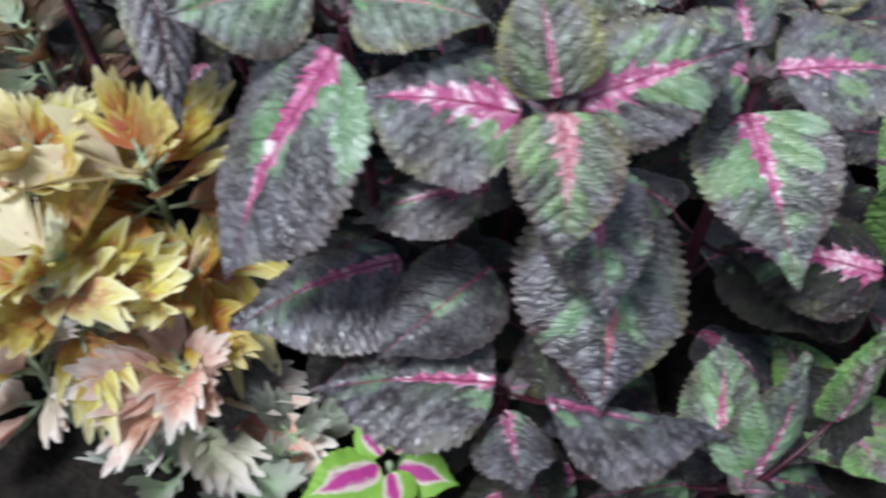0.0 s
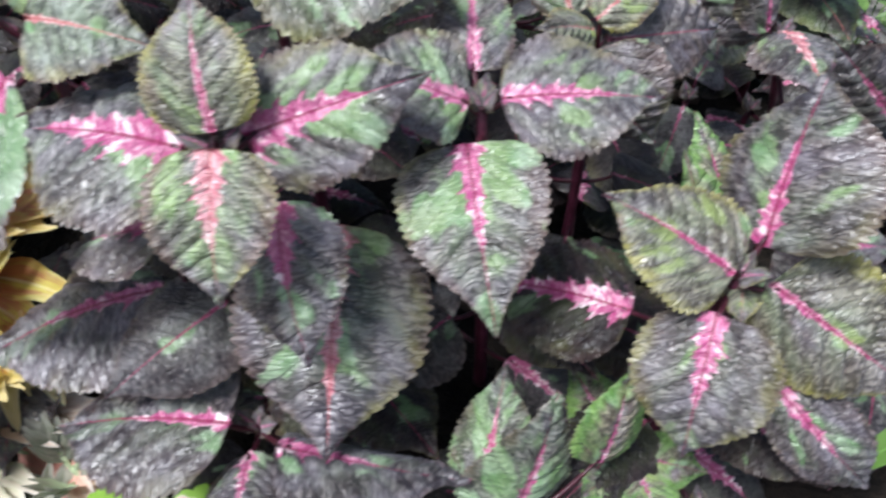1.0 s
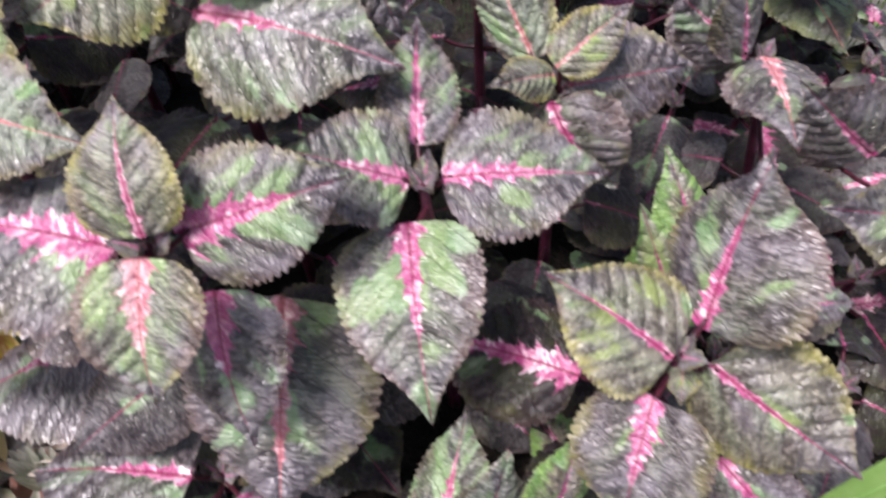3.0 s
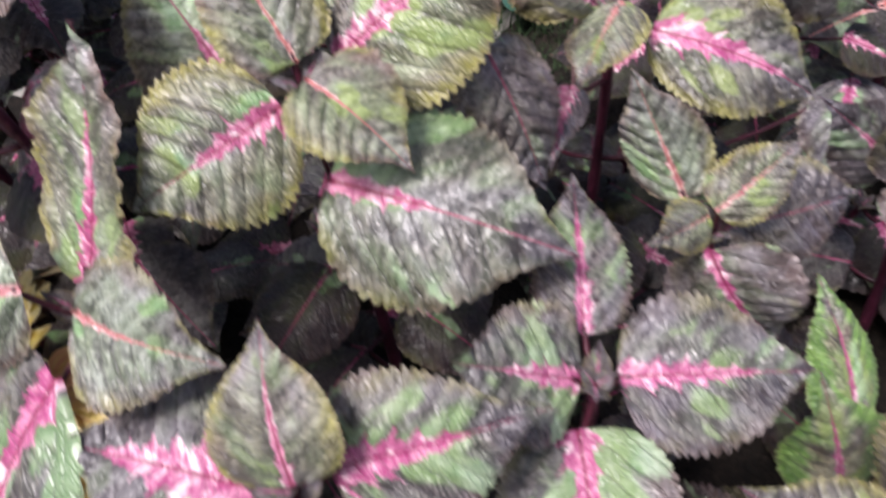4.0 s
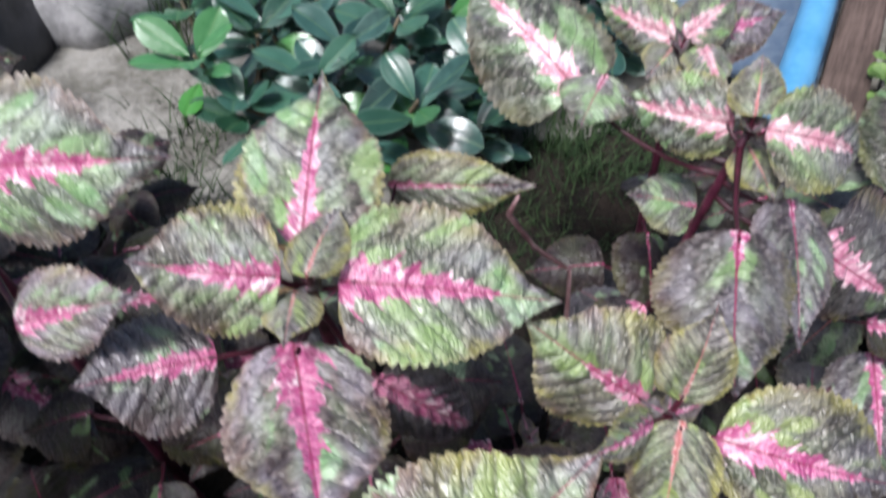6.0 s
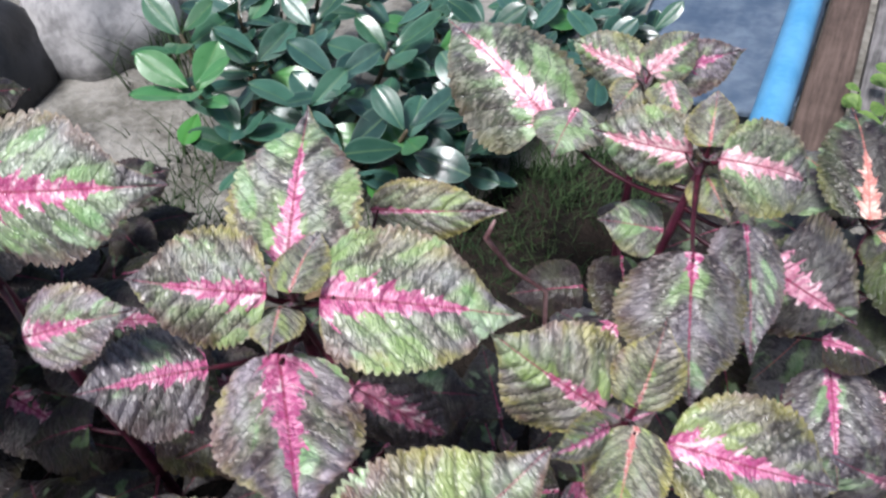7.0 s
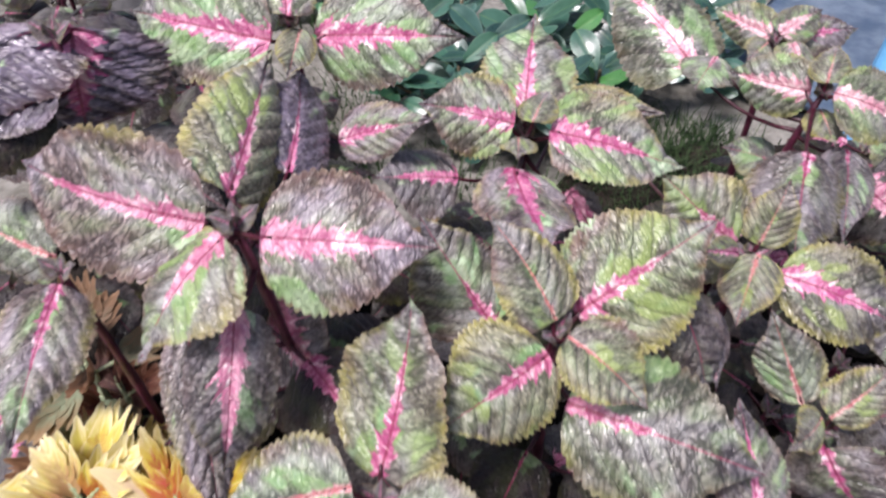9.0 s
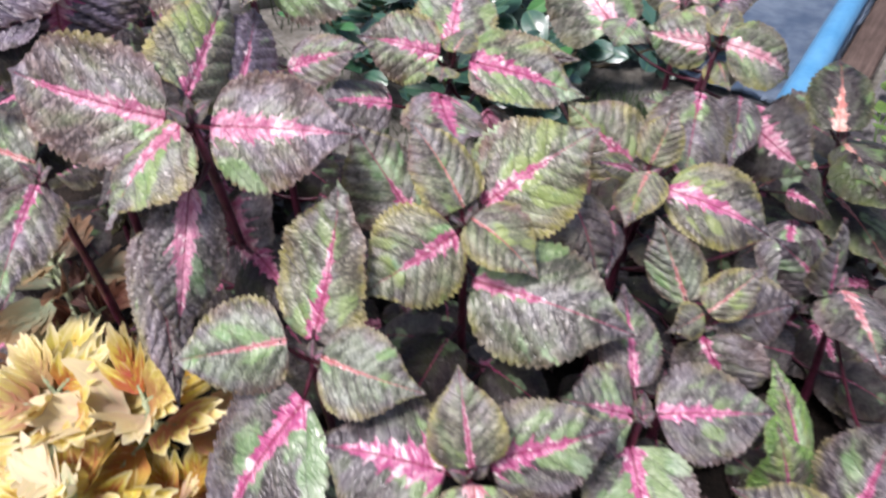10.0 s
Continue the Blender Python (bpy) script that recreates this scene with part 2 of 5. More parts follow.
    pale_rim = g.m("MULTIPLY", g.ramp(au, 0.94, 0.99), g.m("SUBTRACT", 0.26, g.m("MULTIPLY", g.own("slate"), 0.25)))
    base = g.mix(pale_rim, base, (0.4, 0.3, 0.22))
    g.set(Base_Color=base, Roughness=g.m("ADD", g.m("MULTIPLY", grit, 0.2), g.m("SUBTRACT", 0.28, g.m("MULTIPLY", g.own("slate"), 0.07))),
          Specular_IOR_Level=g.m("MULTIPLY_ADD", dimmed, -0.5, 0.95), Sheen_Weight=0.1, Sheen_Tint=(0.75, 0.76, 1.0), Sheen_Roughness=0.45)
    g.bump(height, 0.65, 0.00065)
    g.glow_through(g.mix(0.5, base, (0.5, 0.4, 0.1), "MULTIPLY"), 0.1)
    return g.mat


def plain(name, dark, light, scale, rough=0.6, bump=0.3, depth=0.002, spec=0.4, through_amount=0.0):
    """A surface that varies between two colours at two scales."""
    g = Nodes(name)
    p = g.coords()
    a, b = g.noise(p, scale, 5.0), g.noise(p, scale * 7.0, 4.0)
    col = g.mix(g.ramp(g.m("ADD", g.m("MULTIPLY", a, 0.65), g.m("MULTIPLY", b, 0.35)), 0.35, 0.65), dark, light)
    col = g.mix(g.m("MULTIPLY", g.rand(), 0.25), col, g.mix(0.5, col, dark))
    g.set(Base_Color=col, Roughness=g.m("MULTIPLY_ADD", b, 0.3, rough - 0.15), Specular_IOR_Level=spec)
    g.bump(g.m("ADD", a, g.m("MULTIPLY", b, 0.5)), bump, depth)
    if through_amount:
        g.glow_through(col, through_amount)
    return g.mat


def grain(name, dark, light):
    """Weathered wood: long streaks along the plank, small stains."""
    g = Nodes(name)
    p = g.coords()
    q = g.t.nodes.new("ShaderNodeMapping")
    q.inputs["Scale"].default_value = (1.0, 0.07, 1.0)
    g.put(q.inputs["Vector"], p)
    a, b = g.noise(q.outputs[0], 130.0, 5.0, 0.65), g.noise(p, 22.0, 4.0)
    col = g.mix(g.ramp(g.m("ADD", g.m("MULTIPLY", a, 0.65), g.m("MULTIPLY", b, 0.35)), 0.36, 0.66), dark, light)
    g.set(Base_Color=col, Roughness=0.8, Specular_IOR_Level=0.25)
    g.bump(a, 0.5, 0.002)
    return g.mat


def frill_material(name, core, body, rim, red, rim_from=0.62, rim_to=1.15, pale=(0.9, 0.82, 0.6)):
    """Lobed coleus blade: warm streaked heart, yellow body, cream finger tips and edges; some blades pale mint or salmon."""
    g = Nodes(name)
    vec, x, s = g.uv("blade")
    _, u, _ = g.uv("edge")
    r = g.rand()
    au = g.m("ABSOLUTE", u)
    n = g.noise(g.join(x, s, g.m("MULTIPLY", r, 23.0)), 3.2, 4.0)
    fine = g.noise(vec, 30.0, 3.0)
    ray = g.noise(g.join(g.m("MULTIPLY", x, 6.0), g.m("MULTIPLY", s, 1.5), r), 1.6, 3.0)
    k = g.m("ADD", s, g.m("ADD", g.m("MULTIPLY", g.m("SUBTRACT", n, 0.5), 0.7), g.m("MULTIPLY", g.m("SUBTRACT", ray, 0.5), 0.5)))
    col = g.mix(g.ramp(k, 0.12, 0.5), core, body)
    col = g.mix(g.m("MULTIPLY", g.m("MULTIPLY", g.ramp(ray, 0.42, 0.6), g.ramp(k, 0.75, 0.45)), g.own("blush")), col, red)
    col = g.mix(g.ramp(g.m("ADD", k, g.m("MULTIPLY", au, 0.3)), rim_from, rim_to), col, rim)
    dull = g.m("MULTIPLY", g.ramp(g.m("ADD", g.m("MULTIPLY", n, 0.6), g.m("MULTIPLY", g.m("FRACT", g.m("MULTIPLY", r, 37.0)), 0.4)), 0.54, 0.4), 0.45)
    col = g.mix(dull, col, g.mix(0.6, g.mix(1.0, col, body, "MULTIPLY"), core))
    col = g.mix(g.own("pale"), col, g.mix(g.ramp(k, 0.1, 0.9), g.mix(g.ramp(r, 0.4, 0.6), pale, (0.5, 0.62, 0.4)), pale))
    rib = g.ramp(au, 0.12, 0.02)
    col = g.mix(g.m("MULTIPLY", rib, 0.4), col, rim)
    g.set(Base_Color=col, Roughness=g.m("MULTIPLY_ADD", fine, 0.25, 0.42), Specular_IOR_Level=0.4)
    g.bump(g.m("ADD", ray, g.m("MULTIPLY", fine, 0.3)), 0.5, 0.0012)
    g.glow_through(col, 0.25)
    return g.mat


def lime_material():
    """Lime-green blade with a magenta heart and a pale line round it."""
    g = Nodes("lime_blade")
    vec, x, s = g.uv("blade")
    _, u, _ = g.uv("edge")
    r = g.rand()
    n = g.noise(g.join(x, s, g.m("MULTIPLY", r, 23.0)), 3.2, 4.0)
    fine = g.noise(vec, 26.0, 3.0)
    k = g.m("ADD", g.m("ABSOLUTE", u), g.m("ADD", g.m("MULTIPLY", g.m("SUBTRACT", n, 0.5), 0.55), g.m("MULTIPLY", g.m("MAXIMUM", g.m("SUBTRACT", s, 0.55), 0.0), 1.3)))
    col = g.mix(g.ramp(k, 0.12, 0.34), (0.5, 0.05, 0.28), (0.78, 0.66, 0.55))
    col = g.mix(g.ramp(k, 0.34, 0.48), col, g.mix(fine, (0.2, 0.42, 0.04), (0.38, 0.6, 0.1)))
    g.set(Base_Color=col, Roughness=g.m("MULTIPLY_ADD", fine, 0.25, 0.38), Specular_IOR_Level=0.4)
    g.bump(fine, 0.5, 0.001)
    g.glow_through(col, 0.2)
    return g.mat


def glossy_leaf_material():
    """Thick waxy shrub leaf with a pale midrib."""
    g = Nodes("waxy_leaf")
    vec, x, s = g.uv("blade")
    p = g.coords()
    n = g.noise(p, 60.0, 4.0)
    col = g.mix(g.ramp(g.m("ADD", g.m("MULTIPLY", n, 0.6), g.m("MULTIPLY", g.rand(), 0.4)), 0.3, 0.7), (0.012, 0.042, 0.034), (0.045, 0.12, 0.095))
    _, u, _ = g.uv("edge")
    # leaf rim lightened in the colour to stand for sheen at the edge
    col = g.mix(g.m("MULTIPLY", g.ramp(g.m("ABSOLUTE", u), 0.8, 1.0), 0.45), col, (0.16, 0.25, 0.2))
    col = g.mix(g.own("fresh"), col, g.mix(n, (0.04, 0.19, 0.035), (0.1, 0.31, 0.07)))
    rib = g.ramp(g.m("SUBTRACT", g.m("MULTIPLY", g.m("SUBTRACT", 1.1, s), 0.05), g.m("ABSOLUTE", x)), -0.02, 0.02)
    col = g.mix(g.m("MULTIPLY", rib, 0.5), col, (0.16, 0.26, 0.1))
    g.set(Base_Color=col, Roughness=g.m("MULTIPLY_ADD", n, 0.22, 0.2), Specular_IOR_Level=0.8)
    g.bump(g.noise(p, 140.0, 3.0), 0.25, 0.001)
    g.glow_through(g.mix(0.5, col, (0.2, 0.4, 0.05)), 0.03)
    return g.mat


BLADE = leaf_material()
FRILL = frill_material("frilled_blade", (0.42, 0.17, 0.03), (0.72, 0.63, 0.09), (0.93, 0.85, 0.5), (0.5, 0.09, 0.05), 0.62, 1.1)
SALMON = frill_material("salmon_frilled_blade", (0.45, 0.15, 0.08), (0.85, 0.52, 0.38), (0.95, 0.87, 0.77), (0.58, 0.15, 0.1), 0.6, 1.1, (0.9, 0.83, 0.76))
# darker copy of the frilled blade; shade under taller plants put into its colour
SHADED_TAN = frill_material("shaded_tan_blade", (0.05, 0.013, 0.012), (0.17, 0.075, 0.045), (0.5, 0.3, 0.19), (0.16, 0.035, 0.025), 0.85, 1.4, (0.5, 0.38, 0.2))
GREYISH = frill_material("grey_frilled_blade", (0.13, 0.16, 0.1), (0.34, 0.36, 0.27), (0.6, 0.56, 0.5), (0.3, 0.2, 0.2), 0.6, 1.15, (0.5, 0.5, 0.42))
LIME = lime_material()
STEM = plain("coleus_stem", (0.036, 0.007, 0.016), (0.14, 0.03, 0.06), 60.0, 0.4, 0.3, 0.001)
PETIOLE = plain("leaf_stalk", (0.026, 0.005, 0.01), (0.09, 0.015, 0.03), 70.0, 0.4, 0.3, 0.001)
PALE_STEM = plain("frilled_stem", (0.26, 0.34, 0.18), (0.5, 0.56, 0.36), 60.0, 0.5, 0.3, 0.001)
WAXY = glossy_leaf_material()
TWIG = plain("shrub_twig", (0.06, 0.05, 0.03), (0.16, 0.13, 0.08), 50.0, 0.7, 0.5, 0.001)
# bed soil, base colour near-black in place of the shade between plants
SHADED_HUMUS = plain("shaded_bed_soil", (0.006, 0.005, 0.004), (0.028, 0.021, 0.016), 30.0, 0.9, 1.0, 0.008, 0.2)
SOIL = plain("bare_soil", (0.12, 0.115, 0.095), (0.32, 0.31, 0.28), 11.0, 0.9, 0.9, 0.012, 0.2)
STONE = plain("grey_stone", (0.2, 0.2, 0.2), (0.46, 0.455, 0.45), 14.0, 0.7, 0.6, 0.004, 0.3)
DARK_STONE = plain("dark_stone", (0.012, 0.013, 0.015), (0.06, 0.06, 0.065), 16.0, 0.5, 0.5, 0.004, 0.4)
GRASS = plain("grass_blade", (0.012, 0.03, 0.012), (0.06, 0.1, 0.04), 30.0, 0.7, 0.2, 0.001, 0.15, 0.1)
REED = plain("broad_grass_blade", (0.13, 0.25, 0.05), (0.22, 0.36, 0.11), 18.0, 0.4, 0.2, 0.001, 0.4, 0.25)
REED_RIB = plain("grass_midrib", (0.22, 0.42, 0.1), (0.3, 0.5, 0.16), 20.0, 0.4, 0.2, 0.001, 0.4, 0.25)
PIPE = plain("blue_plastic", (0.06, 0.26, 0.48), (0.13, 0.38, 0.62), 14.0, 0.35, 0.15, 0.001, 0.5)
TARP = plain("blue_grey_plastic_sheet", (0.11, 0.17, 0.26), (0.3, 0.38, 0.47), 9.0, 0.4, 0.5, 0.006, 0.5)
BOARD = grain("weathered_board", (0.06, 0.042, 0.034), (0.14, 0.1, 0.082))
GREY_BOARD = grain("grey_board", (0.07, 0.068, 0.065), (0.26, 0.25, 0.245))
WEED = plain("weed_leaf", (0.08, 0.17, 0.04), (0.24, 0.36, 0.1), 30.0, 0.5, 0.3, 0.001, 0.4, 0.2)
LITTER = plain("dry_leaf", (0.09, 0.055, 0.03), (0.26, 0.18, 0.1), 30.0, 0.8, 0.5, 0.001, 0.2, 0.1)


# ---------------------------------------------------------------- builders
def part(name, bm, material, parent=None, label=""):
    """Link a bmesh as one mesh object under a thing or a part."""
    me = bpy.data.meshes.new(name)
    bm.to_mesh(me)
    bm.free()
    me.materials.append(material)
    for poly in me.polygons:
        poly.use_smooth = True
    ob = new(name, me)
    ob.parent = parent
    if label:
        ob["label"] = label
    return ob


def thing(name, label, category, group="", at=(0, 0, 0)):
    ob = new(name)
    ob.location = at
    ob.empty_display_size = 0.02
    return tagged(ob, label, category, group)


def tube(bm, points, radii, sides=7):
    """A tapered tube through points."""
    rings = []
    for i, p in enumerate(points):
        p = Vector(p)
        d = Vector(points[min(i + 1, len(points) - 1)]) - Vector(points[max(i - 1, 0)])
        d = d.normalized() if d.length > 1e-9 else Vector((0, 0, 1))
        a = d.cross(Vector((0.31, 0.95, 0.1))).normalized()
        b = d.cross(a)
        rings.append([bm.verts.new(p + radii[i] * (math.cos(k * math.tau / sides) * a + math.sin(k * math.tau / sides) * b)) for k in range(sides)])
    for lo, hi in zip(rings, rings[1:]):
        for k in range(sides):
            bm.faces.new((lo[k], lo[(k + 1) % sides], hi[(k + 1) % sides], hi[k]))
    bm.faces.new(rings[0][::-1])
    bm.faces.new(rings[-1])


def bend(a, b, sag, n=6, sway=(0, 0, 0)):
    """Points from a to b on an arc that bulges by sag."""
    a, b, sag, sway = Vector(a), Vector(b), Vector(sag), Vector(sway)
    return [a.lerp(b, i / n) + sag * 4 * (i / n) * (1 - i / n) + sway * math.sin(math.tau * i / n) for i in range(n + 1)]


UP = Vector((0, -0.35, 0.94)).normalized()


def blade_frame(base, tip, roll):
    """Pose of a blade that runs from base to tip, its face turned up and then rolled about the midrib."""
    base, tip = Vector(base), Vector(tip)
    y = (tip - base).normalized()
    x = y.cross(UP)
    if x.length < 0.15:
        x = y.cross(Vector((0, -1, 0)))
    x.normalize()
    z = x.cross(y)
    c, s = math.cos(radians(roll)), math.sin(radians(roll))
    x, z = x * c + z * s, z * c - x * s
    m = Matrix((x, y, z)).transposed().to_4x4()
    m.translation = base
    return m, (tip - base).length


def outline(s, belly=1.0):
    """Half-width of a coleus blade along its midrib; belly moves the widest place towards the tip."""
    s = min(max(s, 0.0), 1.0)
    return 1.06 * math.sin(math.pi * s ** (0.6 * belly)) ** 0.62 * (1 - 0.5 * max(0.0, (s - 0.55) / 0.45) ** 1.3) * (1 - 0.5 * max(0.0, (s - 0.72) / 0.28) ** 0.8)


def blade(length, width, rows, cols, edge, lift, belly=1.0):
    """A blade grid along +y. edge(s, side, au): the half-width there, as a share; lift(s, u, x): height. Carries two UV maps."""
    bm = bmesh.new()
    flat, rim = bm.loops.layers.uv.new("blade"), bm.loops.layers.uv.new("edge")
    grid, data = [], {}
    for i in range(rows + 1):
        s = i / rows
        line = []
        for j in range(-cols, cols + 1):
            u = j / cols
            x = u * edge(s, 1 if u > 0 else -1, abs(u)) * width / 2
            vert = bm.verts.new((x, s * length, lift(s, u, x)))
            data[vert] = (u * outline(s, belly), s, u)
            line.append(vert)
        grid.append(line)
    for lo, hi in zip(grid, grid[1:]):
        for j in range(2 * cols):
            f = bm.faces.new((lo[j], lo[j + 1], hi[j + 1], hi[j]))
            for loop in f.loops:
                a, s, u = data[loop.vert]
                loop[flat].uv, loop[rim].uv = (a, s), (u, s)
    return bm


def coleus_blade(length, width, bow, cup, seed, teeth=18, quilt=1.0, rows=80, cols=8, belly=1.0):
    """A toothed, quilted blade: arched by bow, its sides turned down by cup, raised between the curved side veins."""
    rng = random.Random(seed)
    ph, skew, twist, wavy = rng.random() * 6, rng.uniform(-0.03, 0.03), rng.uniform(-0.08, 0.08), rng.uniform(0.5, 1.2)
    size = [rng.uniform(0.6, 1.25) for _ in range(teeth + 2)]

    def edge(s, side, au):
        w = outline(s, belly) * (1 + side * skew)
        k = s * teeth + 0.37 * side + 1
        tooth = math.sin(math.pi * (k % 1.0) ** 0.7) ** 0.8
        return w * (1 + (0.15 * tooth - 0.09) * size[int(k)] * max(0.0, (au - 0.72) / 0.28) * min(1.0, 6 * (1 - s)) * (0.55 + 0.45 / (0.35 + w)) * 0.7)

    def lift(s, u, x):
        au, half, o = abs(u), width / 2, outline(s, belly)
        v = s - 0.32 * (au * o) ** 1.35 + (0.022 if u > 0 else -0.022) + 0.03 * noise.noise(Vector((x / half * 1.5, s * 4, seed)))
        puff = abs(math.sin(math.pi * 7.6 * v)) ** 0.5
        h = bow * length * 4 * s * (1 - s)
        h -= cup * half * (au * o) ** 2
        h += quilt * 0.0027 * (puff - 0.65) * min(1.0, au * 4) * (1 - 0.5 * au ** 4)
        h -= quilt * 0.0016 * math.exp(-(au / 0.09) ** 2)
        h += quilt * 0.0004 * noise.noise(Vector((x / length * 10, s * 40, seed + 0.5)))
        h += wavy * 0.085 * half * au ** 2 * math.sin(ph + 9 * s + (1.6 if u > 0 else 0)) + wavy * 0.025 * half * au ** 3 * math.sin(ph + 31 * s)
        return h + twist * x * (s - 0.3)

    return blade(length, width, rows, cols, edge, lift, belly)


LOOKS = {
    #        olive mint slate green pink flame peach
    "dusk": (0.12, 0.08, 0.0, 0.5, 0.68, 0.3, 0.0),
    "dark": (0.25, 0.1, 0.5, 0.6, 0.62, 0.15, 0.0),
    "mossy": (0.15, 0.4, 0.4, 1.0, 0.7, 0.2, 0.1),
    "deep": (0.28, 0.15, 0.53, 0.9, 0.68, 0.3, 0.0),
    "dusky_olive": (0.45, 0.38, 0.0, 0.9, 0.64, 0.27, 0.05),
    "olive": (0.65, 0.3, 0.0, 0.8, 0.6, 0.2, 0.1),
    "bright": (0.85, 0.05, 0.54, 0.9, 0.8, 0.32, 0.0),
    "young": (0.75, 0.3, 0.0, 0.5, 0.6, 0.085, 0.8),
    "mint": (0.15, 0.8, 0.04, 0.8, 0.6, 0.19, 0.05),
    "mint_thin": (0.25, 0.8, 0.0, 0.45, 0.6, 0.1, 0.75),
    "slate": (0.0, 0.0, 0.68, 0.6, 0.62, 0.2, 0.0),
    "skeleton": (0.0, 0.0, 0.65, 0.1, 0.85, 0.55, 0.15),
    "pale": (0.35, 0.4, 0.1, 0.95, 0.8, 0.36, 0.15),
    "mauve": (0.0, 0.0, 0.1, 0.0, 0.3, 0.06, 0.0),
    "purple": (0.0, 0.0, 0.6, 0.0, 0.45, 0.14, 0.0),
    # leaf colour itself darkened to stand in for shade on lower plants
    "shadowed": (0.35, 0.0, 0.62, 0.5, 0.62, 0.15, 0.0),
    "umber": (0.85, 0.0, 0.46, 0.6, 0.62, 0.15, 0.0),
    # near-black leaf with a pink flame, shade painted into its colour
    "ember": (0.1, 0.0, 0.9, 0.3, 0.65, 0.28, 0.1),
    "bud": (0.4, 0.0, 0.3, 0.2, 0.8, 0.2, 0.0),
    # undergrowth shade painted as a near-black leaf colour
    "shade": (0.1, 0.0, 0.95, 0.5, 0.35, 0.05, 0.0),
    "deep_green": (0.2, 0.0, 0.9, 0.7, 0.4, 0.1, 0.8),
    "grass": (0.7, 0.0, 0.0, 1.0, 0.75, 0.12, 0.0),
    "brown": (0.3, 0.0, 0.4, 0.2, 0.3, 0.06, 0.2),
}
TRAITS = ("olive", "mint", "slate", "green", "pink", "flame", "peach")
count = 0


class Coleus:
    """One coleus plant: root, stem and the crown that its leaves spring from."""

    def __init__(self, crown, root, label, group="coleus bed"):
        self.crown, self.root = Vector(crown), Vector((*root, 0.0))
        self.ob = thing("coleus_plant", label, "plant", group, self.root)
        lean = self.crown - self.root
        self.line = [p - self.root for p in bend(self.root - Vector((0, 0, 0.01)), self.crown - Vector((0, 0, 0.004)), Vector((-lean.x, -lean.y, 0)) * 0.12, 8)]
        bm = bmesh.new()
        tube(bm, self.line, [0.0042 - 0.0023 * i / 8 + (0.0006 if i % 2 else 0) for i in range(9)], 8)
        part("stem", bm, STEM, self.ob)
        # the closed young pair in the crown
        for k in range(4):
            a = 40 + 90 * k + 70 * len(label)
            d = Vector((math.cos(radians(a)), math.sin(radians(a)), 1.1 if k % 2 else 0.5)).normalized() * (0.009 if k % 2 else 0.013)
            self.leaf("bud", self.crown - Vector((0, 0, 0.004)), self.crown + d, 0.0065 if k % 2 else 0.0095, 0, stalk=False, rows=12, cols=3)

    def node(self, p):
        """The place on the stem where the stalk of a leaf at p starts."""
        z = min(p.z - 0.006, self.crown.z - 0.004) - self.root.z
        z = max(z, 0.01)
        for a, b in zip(self.line, self.line[1:]):
            if a.z <= z <= b.z:
                return a.lerp(b, (z - a.z) / max(b.z - a.z, 1e-6))
        return self.line[-1]

    def leaf(self, look_name, base, tip, width, roll, bow=0.08, cup=0.32, stalk=True, rows=110, cols=10, pink=None, flame=None, peach=None, belly=1.0, blots=(), quilt=1.0, frost=None):
        global count
        count += 1
        rng = random.Random(count)
        m, length = blade_frame(base, tip, roll)
        ob = part("leaf", coleus_blade(length, width, bow, cup, count, teeth=rng.choice((19, 20, 21, 22, 23)) if rows > 40 else 12 if rows > 20 else 6,
                                       quilt=quilt * min(1.0, length / 0.06), rows=rows, cols=cols, belly=belly), BLADE, self.ob)
        ob.matrix_basis = Matrix.Translation(-self.root) @ m
        for k, v in zip(TRAITS, LOOKS[look_name]):
            ob[k] = min(1.0, max(0.0, v * rng.uniform(0.87, 1.13))) if v else 0.0
        ob["grassy"] = {"grass": 0.85, "deep_green": 0.12, "mossy": 0.12, "pale": 0.15}.get(look_name, 0.0)
        ob["frost"] = frost if frost is not None else 0.65 if look_name == "pale" else 0.0
        ob["ribbed"] = {"young": 0.5, "umber": 0.6, "mint_thin": 0.3, "olive": 0.3, "dusky_olive": 0.3, "bright": 0.3}.get(look_name, 0.0)
        ob["violet"] = {"mauve": 0.95, "purple": 0.85}.get(look_name, 0.0)
        if pink:
            ob["pink"], ob["flame"] = pink, flame
        if peach is not None:
            ob["peach"] = peach
        for key, spot in zip(("blot_a", "blot_b"), blots):
            ob[key] = spot
        if stalk:
            p = Vector(base)
            start = self.node(p) + self.root
            inv = m.inverted()
            pts = [inv @ q for q in bend(start, p + 0.06 * (Vector(tip) - p), (0, 0, -0.12 * (p - start).length), 6)]
            bm = bmesh.new()
            tube(bm, pts, [0.0019, 0.0016, 0.0014, 0.0013, 0.0012, 0.0011, 0.0007], 6)
            part("petiole", bm, PETIOLE, ob)
        return ob

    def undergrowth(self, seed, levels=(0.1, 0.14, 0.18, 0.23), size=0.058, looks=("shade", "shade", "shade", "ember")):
        """Pairs of older leaves at the lower nodes of the stem, their colour darkened for shade."""
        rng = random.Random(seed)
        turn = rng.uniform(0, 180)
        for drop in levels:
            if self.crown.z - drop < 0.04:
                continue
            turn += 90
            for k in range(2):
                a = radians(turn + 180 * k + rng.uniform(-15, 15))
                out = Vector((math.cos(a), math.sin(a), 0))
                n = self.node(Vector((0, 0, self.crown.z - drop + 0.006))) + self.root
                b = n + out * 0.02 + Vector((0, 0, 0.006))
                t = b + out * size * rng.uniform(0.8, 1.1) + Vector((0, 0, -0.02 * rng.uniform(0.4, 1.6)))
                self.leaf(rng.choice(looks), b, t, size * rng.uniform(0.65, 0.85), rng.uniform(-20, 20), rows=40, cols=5)


